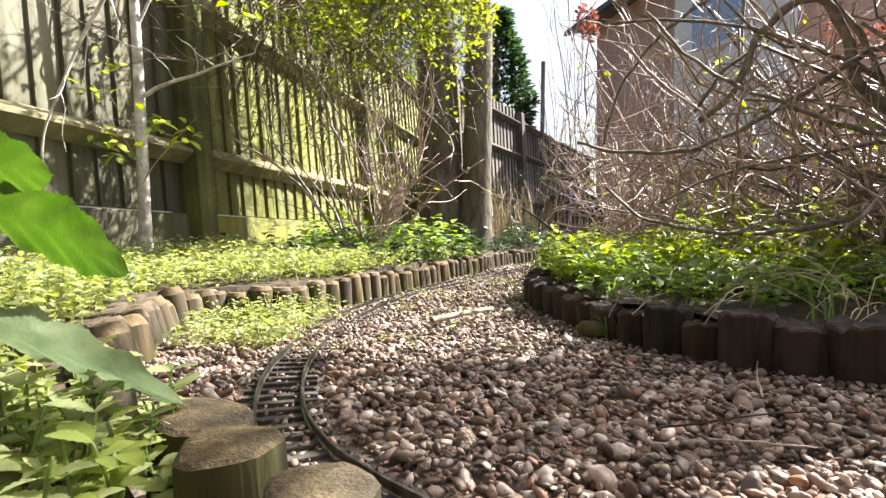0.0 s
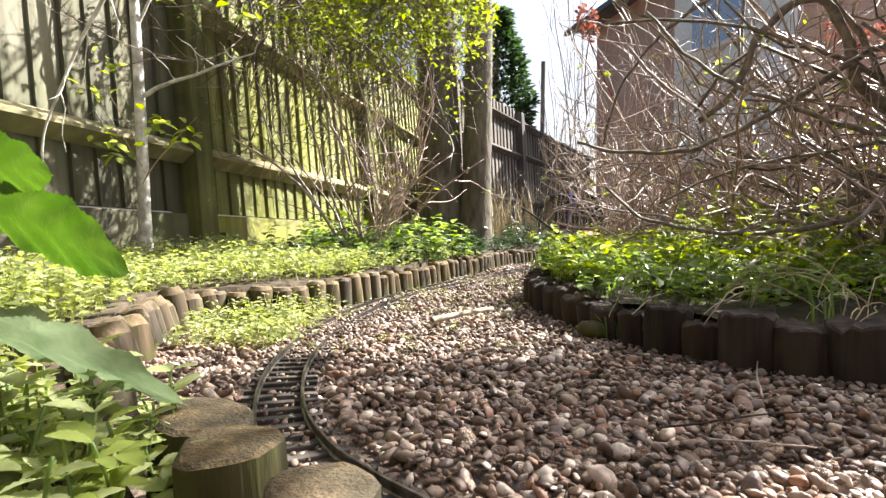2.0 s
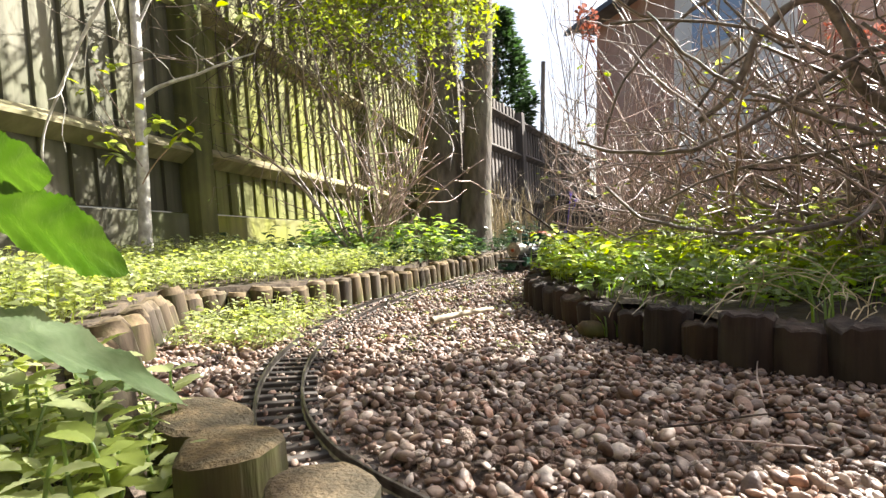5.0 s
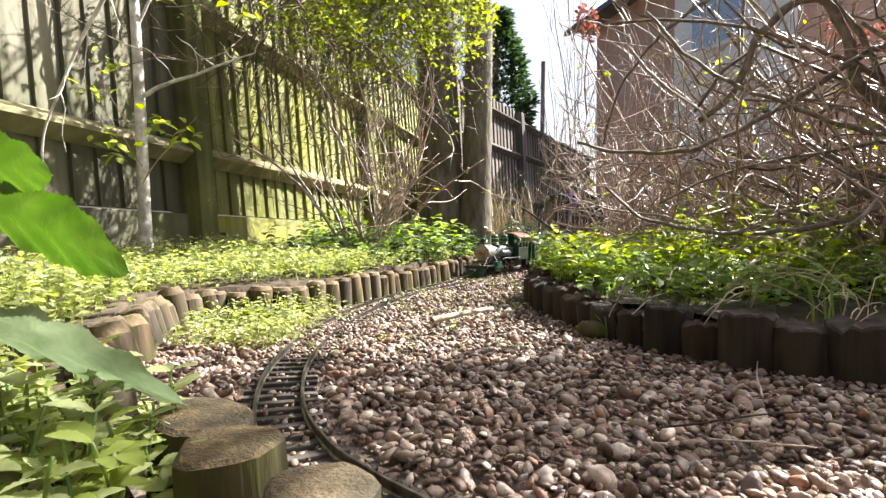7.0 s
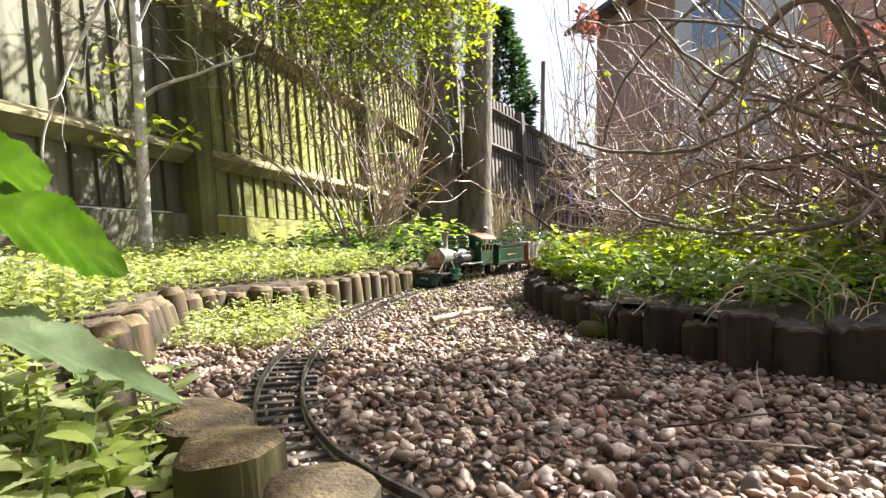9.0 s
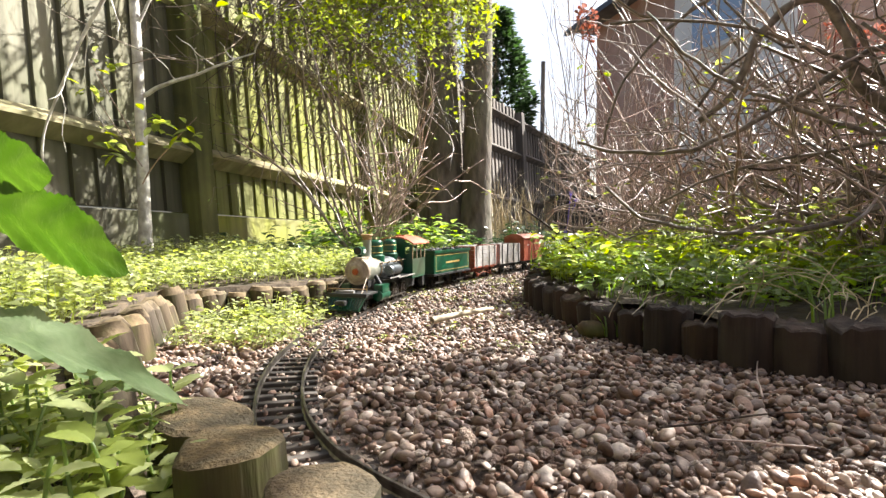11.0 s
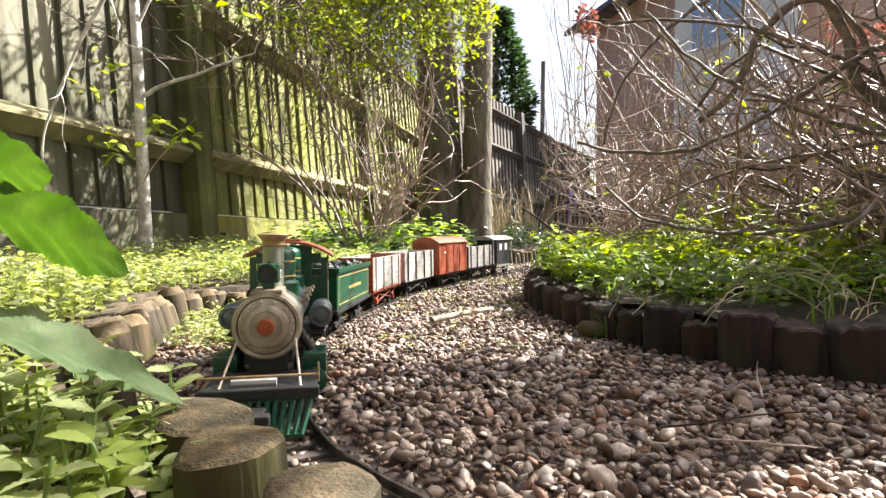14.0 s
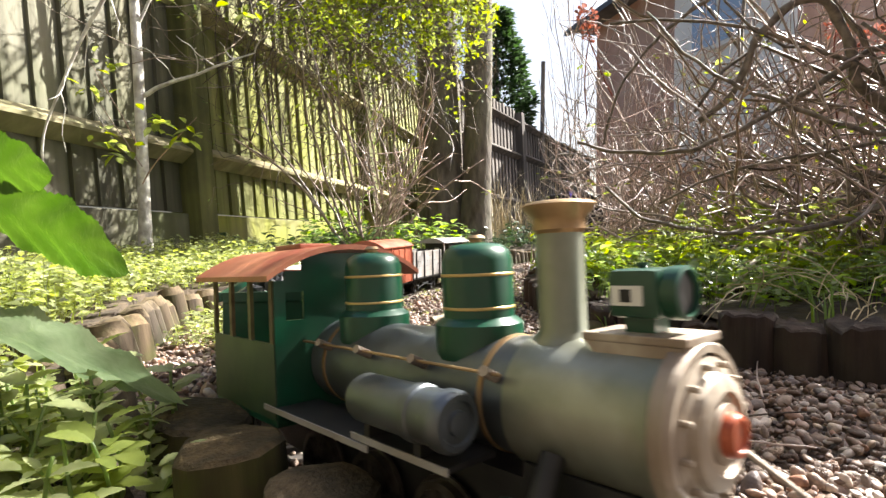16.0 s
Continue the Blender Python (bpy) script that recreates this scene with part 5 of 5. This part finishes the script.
clump("grass", "tufts of grass in the right-hand bed", right_poly, [(U(0.3, 0.9), U(1.15, 2.0), BED) for _ in range(40)], 12, 0.12, 0.005, M["grass"])
clump("grass", "broad upright young leaves under the shrub", right_poly, [(0.86, 1.5, 0.1), (0.92, 1.55, 0.1), (0.8, 1.6, 0.1), (1.05, 1.5, 0.1)], 7, 0.24, 0.04, M["leaf_yellow"], 0.03)
clump("grass", "dry straw stems by the far fence", left_poly, [(U(0.15, 0.7), U(3.4, 4.4), BED + 0.05) for _ in range(40)], 6, 0.6, 0.006, M["straw"], 0.08)
clump("grass", "fresh grass tufts in front of the log edging", right_poly, [(0.275, 0.84, 0), (0.31, 0.78, 0.02), (0.3, 0.95, 0.04), (0.5, 0.7, 0.04)], 8, 0.07, 0.0035, M["grass"], 0.012)
s = Soup()
for _ in range(60):
    p = (U(0.33, 0.95), 0, U(0.055, 0.085))
    p = (p[0], 0.86 - 0.42 * (p[0] - 0.33) + U(-0.05, 0.1), p[2])
    s.tube(wander(p, (U(-0.8, 0.6), U(-0.9, -0.1), U(0.1, 0.8)), U(0.08, 0.2), 10, 0.5, (0, 0, -1.8)), np.linspace(0.0011, 0.0006, 11), 4)
tagged(part("dry_grass", s.mesh("dry_grass", M["straw"]), None), "dead grass stems trailing over the logs", "grass", kind="stuff")


def big_leaf(plant, label, base, tip, width, material, roll=0.0, droop=0.15):
    """A broad leaf with a midrib, side veins as folds and a toothed rim."""
    b, t = np.array(base, float), np.array(tip, float)
    d = t - b
    L = np.linalg.norm(d)
    d /= L
    s = np.cross(d, (0, 0, 1.0))
    s /= np.linalg.norm(s)
    nrm = np.cross(s, d)
    s, nrm = s * math.cos(roll) + nrm * math.sin(roll), nrm * math.cos(roll) - s * math.sin(roll)
    n, m = (64, 6) if width > 0.02 else (12, 2)
    v, f = [], []
    for i in range(n + 1):
        k = i / n
        w = width * 0.5 * (math.sin(math.pi * min(k * 1.02, 1) ** 0.95) ** 0.65 if 0 < k < 0.98 else 0.02)
        w *= 1 + 0.06 * (i % 2) + 0.05 * math.sin(k * 17 + width * 900)
        for j in range(-m, m + 1):
            q = j / m
            fold = 0.16 * abs(q) * w + 0.13 * w * math.sin(k * 34 - abs(q) * 6) * abs(q) * (1 - abs(q) * 0.4)
            v.append(b + d * L * k + s * q * w + nrm * (fold - droop * L * k * k + droop * L * k * 0.6))
    W = 2 * m + 1
    for i in range(n):
        for j in range(W - 1):
            f.append((i * W + j, i * W + j + 1, (i + 1) * W + j + 1, (i + 1) * W + j))
    return part("leaf", finish("leaf", v, f, material, True), None, plant, label)


plant = empty("broad_leaved_plant", "broad-leaved plant with large toothed green leaves", "plant", m=Matrix.Translation((0, 0, 0)))
big_leaf(plant, "", (-0.275, 0.286, 0.2), (-0.199, 0.28, 0.189), 0.035, M["leaf_big"], 1.15)
big_leaf(plant, "", (-0.275, 0.302, 0.18), (-0.16, 0.285, 0.139), 0.045, M["leaf_big"], 1.2)
big_leaf(plant, "broad leaf with a pale sheen put into its colour", (-0.285, 0.3, 0.112), (-0.14, 0.3, 0.066), 0.056, M["leaf_sheen"], 0.82, 0.1)
s = Soup()
s.tube(wander((-0.29, 0.33, 0.0), (0.1, 0, 1), 0.2, 8, 0.2), np.linspace(0.003, 0.002, 9), 6)
part("stalk", s.mesh("stalk", M["leaf"], True), None, plant)

for i in range(64):
    x, y = (U(-0.3, -0.15), U(0.215, 0.36))
    h = U(0.03, 0.068) if y < 0.31 else U(0.03, 0.08)
    soft = M["leaf_pale"] if i % 3 else M["leaf_yellow"]
    weed = empty("seedling", "soft-stemmed bright green weed in the near bed", "plant", "near weeds", m=Matrix.Translation((x, y, bed_height(x, y) - 0.005)))
    s = Soup()
    w = wander((0, 0, 0), (U(-0.2, 0.2), U(-0.2, 0.2), 1), h + 0.02, 8, 0.25)
    s.tube(w, np.linspace(0.0012, 0.0008, 9), 6)
    part("stem", s.mesh("stem", M["leaf"], True), None, weed)
    for i in range(13):
        k = R.randrange(2, 9)
        a = i * 2.4
        l = U(0.009, 0.023)
        p = w[k]
        q = p + np.array([math.cos(a) * l, math.sin(a) * l, l * U(-0.1, 0.6)])
        big_leaf(weed, "", p, q, l * 0.5, soft, U(-0.3, 0.3), 0.3)

# ---- bits lying on the path ----
def stick(label, a, b, r, material, category="stick", bend=0.12):
    s = Soup()
    a, b = np.array(a, float), np.array(b, float)
    s.tube(wander((0, 0, 0), b - a, np.linalg.norm(b - a), 8, bend), np.linspace(r, r * 0.6, 9), 6)
    ob = tagged(part("stick", s.mesh("stick", material, True), None), label, category)
    ob.location = a


stick("pale split stick lying on the gravel", (-0.02, 0.97, 0.006), (0.11, 1.06, 0.008), 0.0075, M["straw"])
stick("thin dry twig lying on the gravel", (0.17, 0.42, 0.006), (0.31, 0.445, 0.006), 0.0011, M["log_dark"])
stick("thin dry twig lying on the gravel", (0.2, 0.4, 0.004), (0.27, 0.38, 0.006), 0.001, M["twig"])
stick("thin dry twig lying on the gravel", (0.3, 0.5, 0.005), (0.36, 0.62, 0.012), 0.0011, M["twig"])
stick("cut pale stick standing among the shrubs", (0.52, 1.0, 0.05), (0.62, 1.05, 0.11), 0.007, M["straw"])
stick("long bare branch hanging over the edging", (0.39, 1.2, 0.05), (0.205, 1.5, 0.24), 0.0045, M["log_dark"], "branch", 0.08)
mossy = Soup()
v, f = near_shapes[3]
mossy.add(v * 0.024, f)
ob = tagged(part("stone", mossy.mesh("stone", M["log"], True), None), "mossy rounded stone beside the log edging", "stone")
ob.location = (0.24, 0.86, 0.008)

# ---- faded flower heads and violet flowers ----
def flower_head(label, at, r, material, count, category="flower"):
    s = Soup()
    for _ in range(count):
        d = np.array([R.gauss(0, 1), R.gauss(0, 1), R.gauss(0, 1)])
        d /= np.linalg.norm(d)
        s.leaf(d * r * U(0.5, 1), d + np.array([0, 0, 0.2]), (U(-1, 1), U(-1, 1), 1), r * 0.45, r * 0.35)
    s.tube(wander((0, 0, 0), (U(-0.2, 0.2), 0, -1), 0.3, 6, 0.2), np.linspace(0.002, 0.003, 7), 5)
    ob = tagged(part("flower_head", s.mesh("flower_head", material), None), label, category)
    ob.location = at


flower_head("faded rust-red hydrangea flower head", (0.5, 1.9, 0.93), 0.035, M["bloom"], 90)
flower_head("faded rust-red hydrangea flower head", (0.53, 1.95, 0.9), 0.03, M["bloom"], 80)
flower_head("faded rust-red hydrangea flower head", (1.28, 1.6, 0.74), 0.04, M["bloom"], 90)
flower_head("faded rust-red hydrangea flower head", (1.2, 1.65, 0.8), 0.03, M["bloom"], 80)
for x, z in ((0.5, 0.33), (0.52, 0.3)):
    flower_head("small violet flower spike", (x, 2.1, z), 0.008, M["violet"], 22)

# ---- far things ----
tub = empty("black_tub", "black plastic trough standing beyond the bed", "planter", m=Matrix.Translation((0.86, 3.5, 0.12)))
bm = bmesh.new()
box(bm, -0.17, 0.19, -0.14, 0.14, 0.0, 0.27, 0.012)
part("body", bm, M["black"], tub)
part("rim", box(bmesh.new(), -0.2, 0.22, -0.17, 0.17, 0.27, 0.305, 0.01), M["black"], tub)

HOUSE = Matrix.Translation((3.1, 10.9, 0)) @ Matrix.Rotation(radians(-73), 4, "Z")
house = empty("house", "brick house with pale render and slate roof behind the garden", "house", m=HOUSE)
part("wall", box(bmesh.new(), 0, 4.4, 0, 5.0, -0.1, 4.5), M["brick"], house, "red brick wall")
part("wall", box(bmesh.new(), 2.3, 4.4, -0.06, -0.004, 1.2, 4.5), M["render_white"], house, "pale rendered wall")
bm = bmesh.new()
rv = [bm.verts.new(p) for p in ((-0.4, -0.4, 4.4), (4.8, -0.4, 4.4), (3.0, 2.5, 6.4), (1.4, 2.5, 6.4), (-0.4, 5.4, 4.4), (4.8, 5.4, 4.4))]
for q in ((0, 1, 2, 3), (0, 3, 4), (3, 2, 5, 4), (0, 4, 5, 1), (1, 5, 2)):
    bm.faces.new([rv[i] for i in q])
part("roof", bm, M["slate"], house, "dark slate roof")
part("gutter", box(bmesh.new(), -0.45, 4.85, -0.48, -0.4, 4.33, 4.43), M["black"], house, "black gutter")
for x in (2.7,):
    w = part("window", box(bmesh.new(), x, x + 1.1, -0.12, -0.064, 2.9, 4.1), M["render_white"], house, "white framed window")
    part("pane", box(bmesh.new(), x + 0.06, x + 0.52, -0.13, -0.122, 2.96, 4.04), M["glass"], w)
    part("pane", box(bmesh.new(), x + 0.58, x + 1.04, -0.13, -0.122, 2.96, 4.04), M["glass"], w)

ever = empty("evergreen_tree", "dark evergreen tree behind the far fence", "tree", m=Matrix.Translation((0.78, 8.0, 0)))
s = Soup()
s.tube([(0, 0, 0), (0.02, 0, 1.2), (0, 0, 3.2)], [0.09, 0.07, 0.03], 8)
part("trunk", s.mesh("trunk", M["bark"]), None, ever)
s = Soup()
for _ in range(7000):
    z = U(1.2, 3.5)
    rad = 0.62 * (1 - ((z - 1.2) / 2.6) ** 2) * math.sqrt(U(0.2, 1)) * (1 + 0.35 * noise.noise((z * 3, 1, 1)))
    a = U(0, 6.283)
    s.leaf((rad * math.cos(a), rad * math.sin(a), z), (math.cos(a), math.sin(a), U(-0.2, 0.6)), (U(-1, 1), U(-1, 1), 1), U(0.06, 0.14), U(0.03, 0.06), 0.2, 0.2)
part("crown", s.mesh("crown", M["leaf_dark"]), None, ever)

motions()
